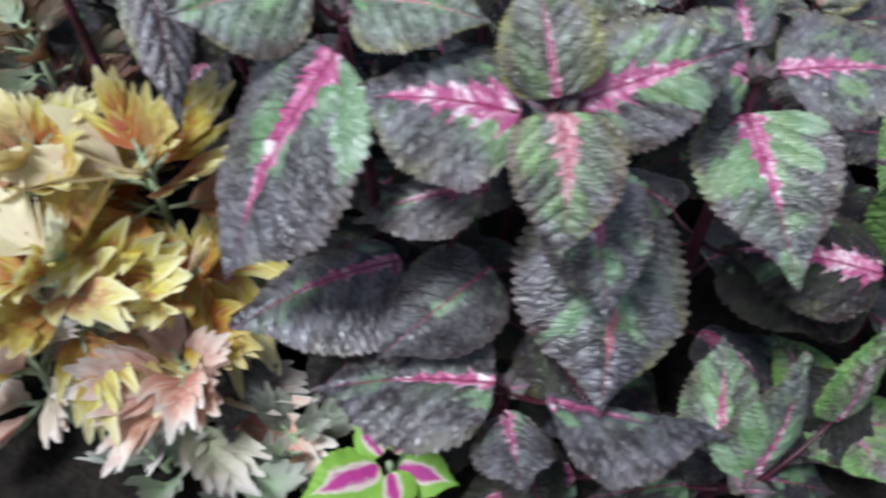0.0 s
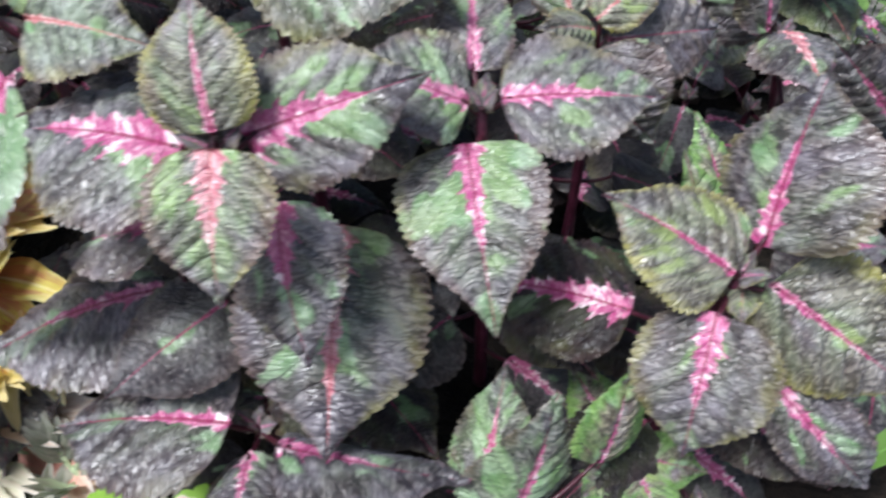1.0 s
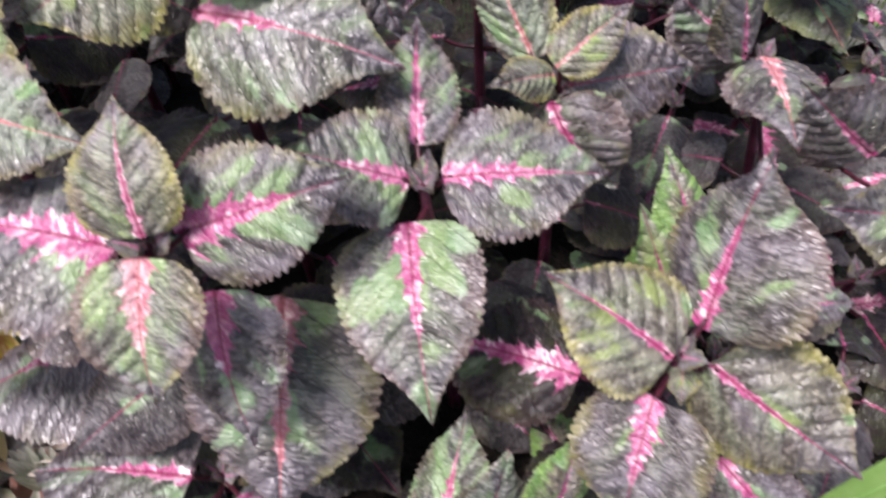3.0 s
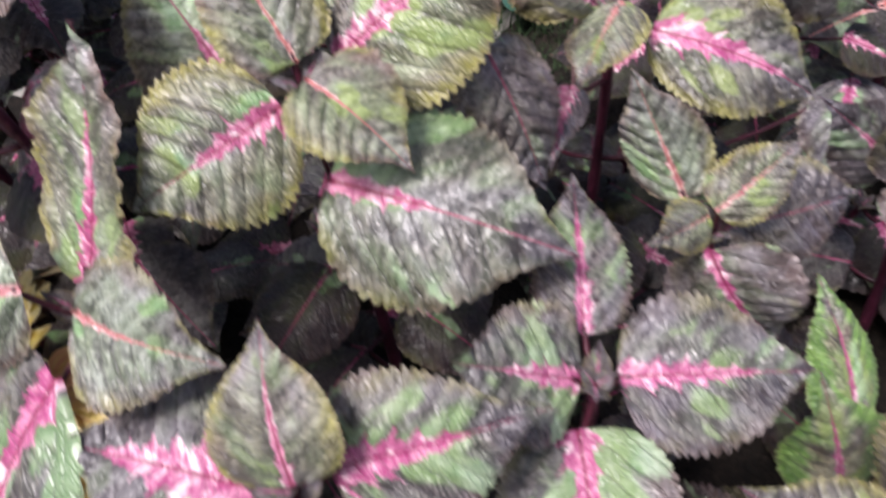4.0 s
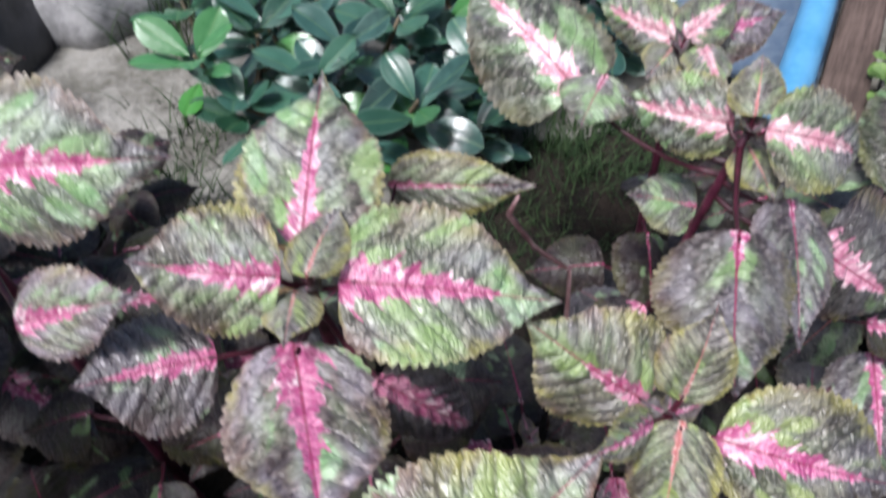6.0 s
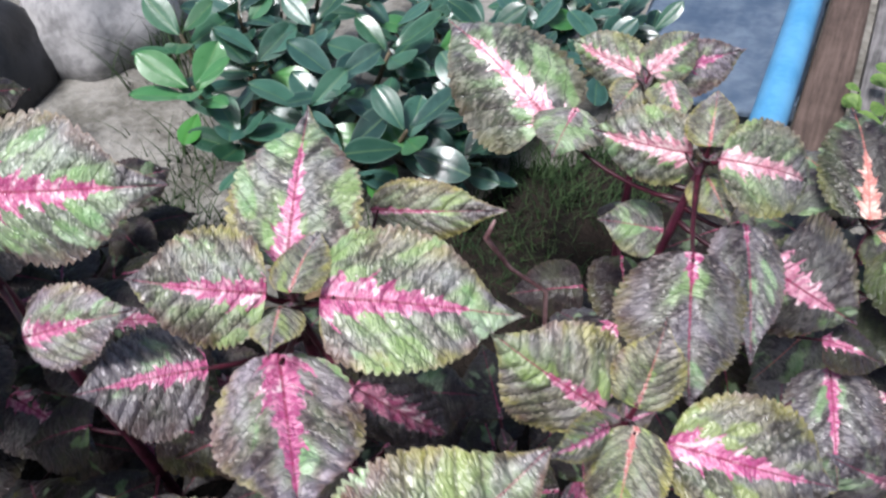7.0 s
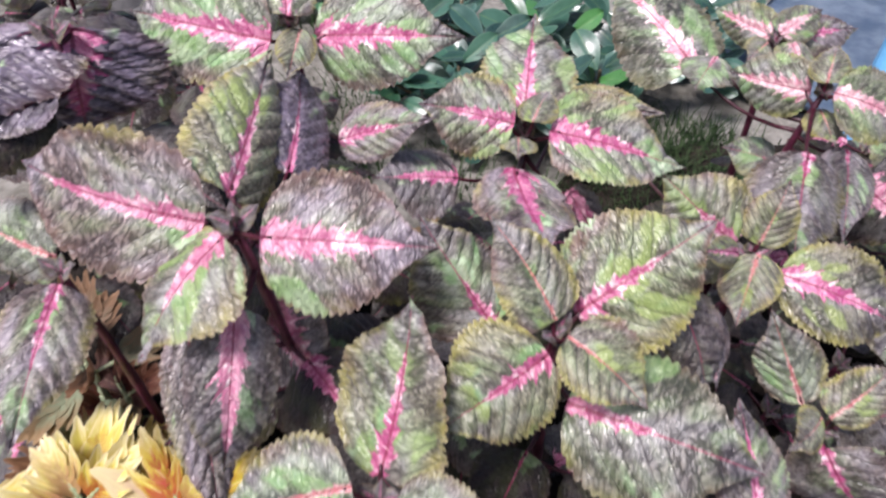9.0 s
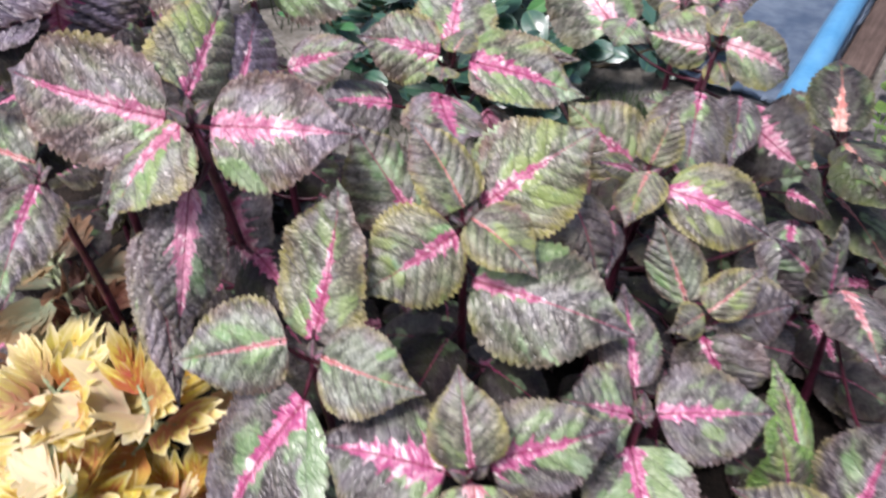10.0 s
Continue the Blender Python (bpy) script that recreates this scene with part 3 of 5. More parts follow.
# ---------------------------------------------------------------- the coleus bed
broad = Coleus((0.226, 0.215, 0.216), (0.235, 0.250), "dusky purple-green coleus with pink midribs, broad open rosette")
broad.leaf("shadowed", (0.233, 0.220, 0.223), (0.255, 0.261, 0.275), 0.066, 48, 0.05, 0.28, pink=0.62, flame=0.15, belly=1.05, blots=((0.4, 0.68, 0.12),))
broad.leaf("umber", (0.222, 0.211, 0.218), (0.176, 0.241, 0.230), 0.049, -1, 0.09, 0.16, pink=0.75, flame=0.07, belly=0.87, blots=((0.7, 0.35, 0.2), (0.8, 0.08, 0.2),))
broad.leaf("shadowed", (0.215, 0.200, 0.209), (0.209, 0.173, 0.153), 0.050, -19, 0.15, 0.08, pink=0.6, flame=0.22, belly=1.05)
broad.leaf("umber", (0.237, 0.212, 0.212), (0.294, 0.180, 0.183), 0.052, -37, 0.04, 0.28, pink=0.7, flame=0.08, belly=1.15, blots=((-0.7, 0.75, 0.14),))
broad.leaf("young", (0.230, 0.219, 0.207), (0.227, 0.201, 0.199), 0.014, -18)
broad.leaf("slate", (0.246, 0.192, 0.173), (0.299, 0.179, 0.117), 0.033, -40, 0.13, 0.16, belly=1.16)
broad.leaf("shade", (0.194, 0.226, 0.179), (0.133, 0.253, 0.167), 0.052, -1, 0.10, 0.22, pink=0.9, flame=0.26, belly=1.09)
broad.undergrowth(3, (0.09, 0.13, 0.17))
spread = Coleus((0.130, 0.267, 0.254), (0.140, 0.300), "dark coleus with pink midribs and four spread leaves")
spread.leaf("shadowed", (0.137, 0.267, 0.256), (0.201, 0.271, 0.253), 0.049, -6, 0.07, 0.12, pink=0.72, flame=0.2, belly=1.10, blots=((0.4, 0.42, 0.22),))
spread.leaf("deep", (0.124, 0.255, 0.243), (0.134, 0.188, 0.209), 0.053, -8, 0.09, -0.10, pink=0.6, flame=0.22, belly=0.94, blots=((-0.5, 0.3, 0.3), (0.78, 0.36, 0.2),))
spread.leaf("deep", (0.125, 0.267, 0.254), (0.082, 0.259, 0.278), 0.043, 8, 0.01, -0.02, pink=0.62, flame=0.22, belly=1.04)
spread.leaf("dark", (0.127, 0.282, 0.258), (0.126, 0.337, 0.279), 0.032, 1, 0.08, 0.33, pink=0.75, flame=0.2, belly=1.00)
spread.undergrowth(4, (0.11, 0.15, 0.19, 0.23))
flame = Coleus((0.039, 0.225, 0.267), (0.040, 0.270), "dusky coleus with magenta flames on its leaves")
flame.leaf("deep", (0.048, 0.231, 0.265), (0.112, 0.241, 0.284), 0.046, -27, 0.06, 0.20, pink=0.66, flame=0.32, belly=0.92, blots=((0.4, 0.62, 0.2), (-0.6, 0.42, 0.2),))
flame.leaf("deep", (0.028, 0.225, 0.265), (-0.035, 0.240, 0.261), 0.065, -8, 0.07, 0.24, pink=0.8, flame=0.32, belly=1.06)
flame.leaf("olive", (0.040, 0.223, 0.272), (0.032, 0.257, 0.304), 0.035, 6, 0.15, 0.01, pink=0.7, flame=0.12, belly=0.93)
flame.leaf("dusky_olive", (0.041, 0.215, 0.272), (0.042, 0.184, 0.230), 0.039, 5, 0.16, -0.02, pink=0.62, flame=0.3, peach=0.55, belly=0.96)
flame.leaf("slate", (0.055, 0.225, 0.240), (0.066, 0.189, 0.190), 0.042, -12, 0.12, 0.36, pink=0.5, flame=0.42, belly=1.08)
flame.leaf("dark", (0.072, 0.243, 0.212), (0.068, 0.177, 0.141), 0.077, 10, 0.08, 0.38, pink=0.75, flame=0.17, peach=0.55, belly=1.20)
flame.undergrowth(5)
middle = Coleus((0.034, 0.341, 0.321), (0.045, 0.375), "olive-green coleus rosette with pink midribs, tallest in the middle")
middle.leaf("young", (0.034, 0.342, 0.327), (0.002, 0.374, 0.360), 0.037, -6, 0.11, 0.12, pink=0.58, flame=0.06, belly=0.84)
middle.leaf("olive", (0.044, 0.352, 0.320), (0.106, 0.381, 0.353), 0.062, -15, 0.11, 0.21, pink=0.62, flame=0.17, belly=1.05, blots=((0.55, 0.42, 0.26),))
middle.leaf("young", (0.038, 0.333, 0.327), (0.072, 0.310, 0.308), 0.036, -2, 0.16, -0.05, pink=0.5, flame=0.06, belly=1.00)
middle.leaf("olive", (0.030, 0.327, 0.321), (-0.017, 0.299, 0.303), 0.053, 28, 0.05, 0.27, pink=0.62, flame=0.22, belly=1.19, blots=((0.6, 0.6, 0.2),))
middle.leaf("dusky_olive", (0.007, 0.352, 0.311), (-0.029, 0.385, 0.349), 0.049, -2, 0.00, 0.49, pink=0.42, flame=0.16, belly=0.91)
middle.leaf("mossy", (0.041, 0.323, 0.292), (0.124, 0.292, 0.287), 0.065, -14, 0.11, 0.30, pink=0.5, flame=0.16, belly=1.11, blots=((-0.8, 0.3, 0.32),))
middle.leaf("brown", (0.095, 0.359, 0.319), (0.118, 0.349, 0.259), 0.037, -0)
middle.undergrowth(6)
pale_edge = Coleus((-0.042, 0.284, 0.273), (-0.030, 0.310), "grey-green coleus with pale pink midribs beside yellow coleus")
pale_edge.leaf("dusky_olive", (-0.043, 0.295, 0.273), (-0.029, 0.333, 0.350), 0.063, 29, -0.03, -0.10, pink=0.7, flame=0.18, belly=1.03)
pale_edge.leaf("mint", (-0.052, 0.280, 0.289), (-0.110, 0.274, 0.276), 0.047, 28, 0.05, 0.31, pink=0.66, flame=0.1, belly=1.06, peach=0.6)
pale_edge.leaf("mint_thin", (-0.034, 0.273, 0.285), (0.018, 0.254, 0.284), 0.042, -22, 0.15, -0.07, pink=0.62, flame=0.08, belly=1.10, blots=((-0.6, 0.6, 0.16),))
pale_edge.leaf("slate", (-0.042, 0.258, 0.270), (-0.094, 0.220, 0.180), 0.086, -21, 0.07, 0.15, pink=0.75, flame=0.21, belly=1.20, blots=((-0.7, 0.16, 0.3),))
pale_edge.undergrowth(7)
tall_dusky = Coleus((-0.104, 0.356, 0.369), (-0.085, 0.400), "tall dusky coleus with wide pink-veined leaves")
tall_dusky.leaf("dusk", (-0.119, 0.363, 0.360), (-0.214, 0.399, 0.364), 0.062, 39, 0.14, -0.06, pink=0.8, flame=0.2, frost=0.25, belly=1.07)
tall_dusky.leaf("olive", (-0.109, 0.369, 0.371), (-0.111, 0.476, 0.380), 0.047, -44, 0.04, 0.50, pink=0.66, flame=0.17, belly=1.02, blots=((-0.4, 0.55, 0.25),))
tall_dusky.leaf("dusk", (-0.091, 0.346, 0.369), (-0.018, 0.340, 0.371), 0.057, -22, 0.05, 0.28, pink=0.82, flame=0.32, frost=0.25, belly=1.06, blots=((0.8, 0.22, 0.32),))
tall_dusky.leaf("dusky_olive", (-0.108, 0.350, 0.366), (-0.140, 0.310, 0.330), 0.056, -27, 0.09, 0.28, pink=0.62, flame=0.32, frost=0.25, belly=1.05)
tall_dusky.leaf("slate", (-0.103, 0.331, 0.342), (-0.115, 0.298, 0.265), 0.037, 24, 0.16, 0.27, pink=0.8, flame=0.42, frost=0.3, belly=1.09)
tall_dusky.leaf("skeleton", (-0.111, 0.403, 0.267), (-0.070, 0.348, 0.259), 0.059, -42, 0.11, 0.18, belly=1.02)
tall_dusky.leaf("purple", (-0.092, 0.406, 0.355), (-0.100, 0.489, 0.360), 0.040, -35)
tall_dusky.leaf("brown", (-0.150, 0.372, 0.275), (-0.128, 0.297, 0.200), 0.034, 30, 0.05, 0.4)
tall_dusky.undergrowth(8)
tall_grey = Coleus((-0.102, 0.491, 0.390), (-0.090, 0.520), "tall grey-green coleus with strong pink midribs")
tall_grey.leaf("mint", (-0.089, 0.495, 0.379), (-0.009, 0.474, 0.391), 0.053, -35, 0.07, 0.31, pink=0.78, flame=0.32, belly=1.03, blots=((0.6, 0.55, 0.2), (-0.6, 0.35, 0.2)))
tall_grey.leaf("mint", (-0.109, 0.477, 0.385), (-0.195, 0.513, 0.382), 0.057, 40, 0.11, 0.01, pink=0.8, flame=0.3, belly=1.09, blots=((-0.5, 0.5, 0.36), (0.5, 0.45, 0.22)))
tall_grey.leaf("olive", (-0.102, 0.487, 0.394), (-0.116, 0.552, 0.413), 0.033, -14, 0.08, 0.32, belly=1.00)
tall_grey.leaf("young", (-0.096, 0.488, 0.386), (-0.098, 0.452, 0.377), 0.020, 14, 0.07, 0.35, belly=1.00)
tall_grey.leaf("dusk", (-0.077, 0.461, 0.335), (-0.023, 0.448, 0.359), 0.030, -26)
tall_grey.undergrowth(9, (0.2, 0.25))
back = Coleus((0.025, 0.463, 0.341), (0.030, 0.500), "olive and brown coleus with bright pink midribs")
back.leaf("dusky_olive", (0.037, 0.452, 0.351), (0.113, 0.451, 0.328), 0.054, -1, 0.04, -0.08, pink=0.72, flame=0.32, belly=0.91, blots=((0.85, 0.2, 0.14),))
back.leaf("dusky_olive", (0.018, 0.455, 0.352), (-0.033, 0.465, 0.357), 0.042, 28, 0.13, 0.30, pink=0.72, flame=0.27, belly=1.11, blots=((-0.8, 0.2, 0.22),))
back.leaf("dusky_olive", (0.024, 0.468, 0.352), (0.033, 0.551, 0.364), 0.051, 1, 0.04, 0.13, pink=0.75, flame=0.22, belly=1.05, blots=((-0.8, 0.4, 0.26), (0.8, 0.5, 0.16),))
back.leaf("dusk", (0.019, 0.442, 0.332), (0.032, 0.367, 0.349), 0.049, 12, -0.04, 0.24, pink=0.8, flame=0.34, belly=1.03)
back.leaf("slate", (-0.011, 0.450, 0.319), (-0.056, 0.437, 0.328), 0.043, 3, 0.05, 0.36, pink=0.78, flame=0.24, belly=1.20)
back.leaf("young", (0.027, 0.450, 0.357), (0.038, 0.482, 0.355), 0.020, 5, 0.10, 0.31, belly=1.00)
back.leaf("olive", (0.054, 0.552, 0.300), (0.120, 0.530, 0.311), 0.030, -37, 0.07, 0.32, pink=0.6, flame=0.12, belly=1.05)
back.leaf("skeleton", (0.046, 0.424, 0.333), (0.080, 0.452, 0.247), 0.026, -37)
back.leaf("young", (0.021, 0.456, 0.343), (0.019, 0.429, 0.348), 0.019, -1)
back.undergrowth(10)
bare = bmesh.new()
tube(bare, [Vector(p) - back.root for p in ((0.150, 0.560, 0.0), (0.158, 0.570, 0.12), (0.154, 0.570, 0.202), (0.131, 0.570, 0.226), (0.116, 0.570, 0.254), (0.121, 0.570, 0.267))], [0.002, 0.0018, 0.0015, 0.0014, 0.0018, 0.0008], 7)
part("bare_stalk", bare, plain("dry_pink_stalk", (0.16, 0.07, 0.075), (0.42, 0.27, 0.27), 60.0, 0.5, 0.3, 0.001), back.ob, "dry pinkish bare stalk")
yellow_edge = Coleus((0.150, 0.423, 0.293), (0.160, 0.460), "yellow-green edged coleus with pink midribs")
yellow_edge.leaf("bright", (0.164, 0.412, 0.289), (0.235, 0.398, 0.262), 0.050, -19, 0.16, 0.07, pink=0.75, flame=0.28, belly=1.20, blots=((-0.5, 0.3, 0.16), (0.5, 0.42, 0.2)))
yellow_edge.leaf("young", (0.150, 0.414, 0.301), (0.130, 0.372, 0.290), 0.030, -19, 0.06, 0.34, pink=0.5, flame=0.1, belly=1.02)
yellow_edge.leaf("young", (0.153, 0.423, 0.299), (0.165, 0.440, 0.332), 0.028, -4, 0.09, 0.27, pink=0.5, flame=0.08, belly=1.02)
yellow_edge.leaf("olive", (0.141, 0.425, 0.297), (0.098, 0.444, 0.330), 0.049, 36, 0.08, 0.36, pink=0.55, flame=0.22, belly=1.05)
yellow_edge.leaf("bright", (0.140, 0.416, 0.300), (0.108, 0.395, 0.320), 0.016, 29)
yellow_edge.leaf("skeleton", (0.133, 0.415, 0.258), (0.119, 0.346, 0.273), 0.019, -5)
yellow_edge.leaf("slate", (0.302, 0.495, 0.198), (0.282, 0.426, 0.172), 0.048, -20, pink=0.75, flame=0.17)
yellow_edge.undergrowth(11)
small_olive = Coleus((0.192, 0.358, 0.225), (0.200, 0.385), "small olive coleus with peach midribs")
small_olive.leaf("mint_thin", (0.179, 0.365, 0.237), (0.152, 0.385, 0.289), 0.034, 41, 0.02, 0.36, belly=1.08, blots=((-0.7, 0.35, 0.36),))
small_olive.leaf("young", (0.188, 0.352, 0.242), (0.223, 0.373, 0.262), 0.028, -14, 0.10, 0.28, belly=1.03)
small_olive.leaf("young", (0.188, 0.357, 0.234), (0.155, 0.326, 0.251), 0.022, 21, 0.08, 0.33, belly=1.00)
small_olive.leaf("dark", (0.186, 0.341, 0.230), (0.222, 0.328, 0.189), 0.057, -68, 0.16, 0.12, belly=1.01)
small_olive.leaf("brown", (0.195, 0.354, 0.230), (0.263, 0.385, 0.219), 0.051, -36)
small_olive.undergrowth(12)
stalky = Coleus((0.318, 0.430, 0.191), (0.350, 0.430), "coleus with pale pink midribs on bare dark stalks")
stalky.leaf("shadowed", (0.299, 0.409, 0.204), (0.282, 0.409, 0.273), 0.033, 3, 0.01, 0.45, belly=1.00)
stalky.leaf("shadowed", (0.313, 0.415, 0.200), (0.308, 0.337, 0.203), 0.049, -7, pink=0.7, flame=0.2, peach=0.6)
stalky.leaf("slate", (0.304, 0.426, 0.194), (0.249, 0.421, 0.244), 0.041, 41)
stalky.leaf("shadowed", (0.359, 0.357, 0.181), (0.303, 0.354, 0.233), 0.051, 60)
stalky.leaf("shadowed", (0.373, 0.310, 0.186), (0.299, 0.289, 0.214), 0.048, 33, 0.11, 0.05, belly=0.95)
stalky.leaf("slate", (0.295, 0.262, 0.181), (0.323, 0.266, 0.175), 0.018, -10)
stalky.undergrowth(13)
low_shaded = Coleus((0.140, 0.166, 0.099), (0.150, 0.210), "low shaded coleus with pink midribs")
low_shaded.leaf("mossy", (0.143, 0.171, 0.096), (0.165, 0.207, 0.147), 0.057, -45, blots=((-0.6, 0.4, 0.4),))
low_shaded.leaf("mossy", (0.134, 0.186, 0.092), (0.147, 0.245, 0.112), 0.038, 6)
low_shaded.leaf("grass", (0.185, 0.191, 0.114), (0.193, 0.209, 0.167), 0.033, -29)
low_shaded.undergrowth(81, (0.04, 0.07), 0.05)
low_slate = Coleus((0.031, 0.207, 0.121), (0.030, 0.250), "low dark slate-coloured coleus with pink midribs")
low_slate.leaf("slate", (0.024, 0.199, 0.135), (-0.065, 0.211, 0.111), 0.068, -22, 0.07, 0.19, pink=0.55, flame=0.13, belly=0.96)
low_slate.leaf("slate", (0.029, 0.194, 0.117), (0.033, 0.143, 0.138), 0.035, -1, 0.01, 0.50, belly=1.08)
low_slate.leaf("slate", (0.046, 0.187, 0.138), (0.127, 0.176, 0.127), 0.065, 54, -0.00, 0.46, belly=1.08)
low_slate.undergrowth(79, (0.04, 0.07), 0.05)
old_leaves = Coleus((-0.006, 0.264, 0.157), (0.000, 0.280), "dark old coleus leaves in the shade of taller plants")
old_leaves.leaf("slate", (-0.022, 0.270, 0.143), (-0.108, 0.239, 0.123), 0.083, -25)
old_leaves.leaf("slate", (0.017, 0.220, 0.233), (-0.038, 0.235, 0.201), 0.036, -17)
old_leaves.undergrowth(88, (0.04, 0.07), 0.05)
striped = Coleus((-0.216, 0.391, 0.300), (-0.210, 0.420), "striped grey-green coleus with pink midribs")
striped.leaf("mint_thin", (-0.220, 0.397, 0.302), (-0.282, 0.431, 0.302), 0.043, 39)
striped.leaf("dusk", (-0.214, 0.382, 0.298), (-0.206, 0.294, 0.282), 0.042, 18, pink=0.6, flame=0.18)
purple = Coleus((-0.209, 0.453, 0.401), (-0.210, 0.480), "dark purple coleus with quilted leaves")
purple.leaf("mauve", (-0.236, 0.469, 0.395), (-0.238, 0.412, 0.372), 0.078, -4, 0.08, 0.27, pink=0.3, flame=0.06, belly=1.02, quilt=2.6)
purple.leaf("purple", (-0.203, 0.460, 0.400), (-0.211, 0.453, 0.340), 0.086, 30, 0.14, 0.20, pink=0.8, flame=0.34, belly=1.01, quilt=2.6)
purple.leaf("purple", (-0.208, 0.436, 0.377), (-0.250, 0.413, 0.359), 0.027, -11)
purple.undergrowth(77, (0.03, 0.07, 0.11), 0.07)
cream = Coleus((0.222, 0.547, 0.319), (0.200, 0.580), "coleus with cream and pale pink leaf centres")
cream.leaf("pale", (0.219, 0.556, 0.313), (0.179, 0.601, 0.301), 0.040, 55, 0.09, 0.29, pink=0.85, flame=0.34, belly=1.03)
cream.leaf("pale", (0.223, 0.537, 0.325), (0.282, 0.547, 0.293), 0.045, -28, 0.16, 0.09, pink=0.85, flame=0.27, belly=1.13)
cream.leaf("young", (0.220, 0.543, 0.328), (0.237, 0.580, 0.333), 0.024, 13, 0.09, 0.30, belly=1.01)
cream.leaf("young", (0.226, 0.550, 0.304), (0.230, 0.522, 0.294), 0.025, -3, 0.07, 0.36, belly=1.02)
cream.leaf("mossy", (0.163, 0.621, 0.291), (0.113, 0.717, 0.310), 0.071, 18, 0.12, 0.50, pink=0.78, flame=0.26, peach=0.1, belly=0.92, frost=0.6)
cream.leaf("dark", (0.197, 0.490, 0.312), (0.182, 0.433, 0.279), 0.057, 1, -0.02, 0.50, pink=0.25, flame=0.12, belly=1.12)
cream.leaf("slate", (0.242, 0.527, 0.288), (0.217, 0.452, 0.276), 0.034, -5, 0.07, 0.35, pink=0.2, flame=0.1, belly=1.01)
cream.leaf("shade", (0.247, 0.509, 0.277), (0.297, 0.489, 0.245), 0.066, -43, 0.06, 0.50, pink=0.75, flame=0.33, belly=0.93, frost=0.4)
cream.leaf("ember", (0.289, 0.496, 0.225), (0.328, 0.488, 0.205), 0.027, -9)
cream.leaf("mossy", (0.176, 0.622, 0.300), (0.156, 0.592, 0.290), 0.040, -5, pink=0.4, flame=0.12, frost=0.3)
cream.leaf("mossy", (0.221, 0.570, 0.245), (0.183, 0.580, 0.250), 0.034, 8, pink=0.3, flame=0.1)
cream.undergrowth(19, (0.14, 0.2, 0.25))
young_cream = Coleus((0.216, 0.623, 0.315), (0.225, 0.640), "young coleus with cream-pink leaf centres")
young_cream.leaf("pale", (0.214, 0.629, 0.314), (0.189, 0.686, 0.307), 0.031, 55)
young_cream.leaf("pale", (0.216, 0.623, 0.319), (0.255, 0.652, 0.324), 0.028, -9)
young_cream.leaf("dusk", (0.226, 0.630, 0.310), (0.291, 0.660, 0.305), 0.032, -18)
young_cream.leaf("pale", (0.226, 0.624, 0.314), (0.225, 0.587, 0.307), 0.024, -2)
young_cream.leaf("young", (0.214, 0.628, 0.310), (0.191, 0.605, 0.306), 0.021, 5)
young_cream.undergrowth(20, (0.14, 0.2, 0.26))
green_peach = Coleus((0.367, 0.584, 0.216), (0.390, 0.600), "green coleus with peach leaf centres")
green_peach.leaf("deep_green", (0.359, 0.579, 0.226), (0.386, 0.670, 0.245), 0.052, 14, 0.14, 0.25, pink=0.5, flame=0.22, peach=1.0, belly=1.06, frost=0.3)
green_peach.leaf("deep_green", (0.370, 0.581, 0.213), (0.373, 0.516, 0.214), 0.035, -22, pink=0.6, flame=0.15, peach=1.0)
green_peach.undergrowth(91, (0.0, 0.03, 0.06, 0.1), 0.075, ("deep_green",))
low_green = Coleus((0.208, 0.214, 0.078), (0.210, 0.235), "low bright green coleus shoots in shade, with pink midribs")
low_green.leaf("grass", (0.205, 0.218, 0.082), (0.183, 0.262, 0.092), 0.032, 20, pink=0.8, flame=0.16)
low_green.leaf("grass", (0.213, 0.212, 0.082), (0.243, 0.200, 0.088), 0.028, -10, pink=0.5, flame=0.1)
low_green.leaf("grass", (0.204, 0.210, 0.080), (0.180, 0.188, 0.086), 0.030, 10, pink=0.6, flame=0.12)
low_green.leaf("grass", (0.211, 0.207, 0.080), (0.218, 0.172, 0.082), 0.030, 0, pink=0.6, flame=0.12)
green_shoots = Coleus((0.265, 0.290, 0.116), (0.270, 0.310), "bright green coleus shoots with thin pink midribs, low in the bed")
green_shoots.leaf("grass", (0.256, 0.284, 0.127), (0.225, 0.297, 0.208), 0.046, 25)
green_shoots.leaf("grass", (0.270, 0.310, 0.133), (0.255, 0.371, 0.176), 0.041, -18)
green_shoots.undergrowth(22)

# low plants that fill the bed between the tall ones, coloured near-black for shade
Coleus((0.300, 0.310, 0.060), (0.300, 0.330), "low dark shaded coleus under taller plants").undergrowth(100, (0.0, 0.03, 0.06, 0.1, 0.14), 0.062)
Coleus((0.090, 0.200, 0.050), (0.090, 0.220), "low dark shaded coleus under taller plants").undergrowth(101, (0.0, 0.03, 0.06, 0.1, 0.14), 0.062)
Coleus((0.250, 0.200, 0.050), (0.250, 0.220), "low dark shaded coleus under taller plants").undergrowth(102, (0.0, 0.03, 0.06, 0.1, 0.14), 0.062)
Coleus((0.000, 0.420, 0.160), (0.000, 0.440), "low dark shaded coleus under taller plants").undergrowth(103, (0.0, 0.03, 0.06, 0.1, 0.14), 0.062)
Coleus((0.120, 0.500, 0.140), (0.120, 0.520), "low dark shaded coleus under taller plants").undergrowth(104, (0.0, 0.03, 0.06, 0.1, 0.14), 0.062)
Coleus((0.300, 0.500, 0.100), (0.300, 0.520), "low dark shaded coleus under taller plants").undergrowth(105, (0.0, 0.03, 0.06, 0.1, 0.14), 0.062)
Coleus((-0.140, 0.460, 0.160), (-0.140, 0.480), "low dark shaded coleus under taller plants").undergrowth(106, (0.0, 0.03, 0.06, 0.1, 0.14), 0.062)
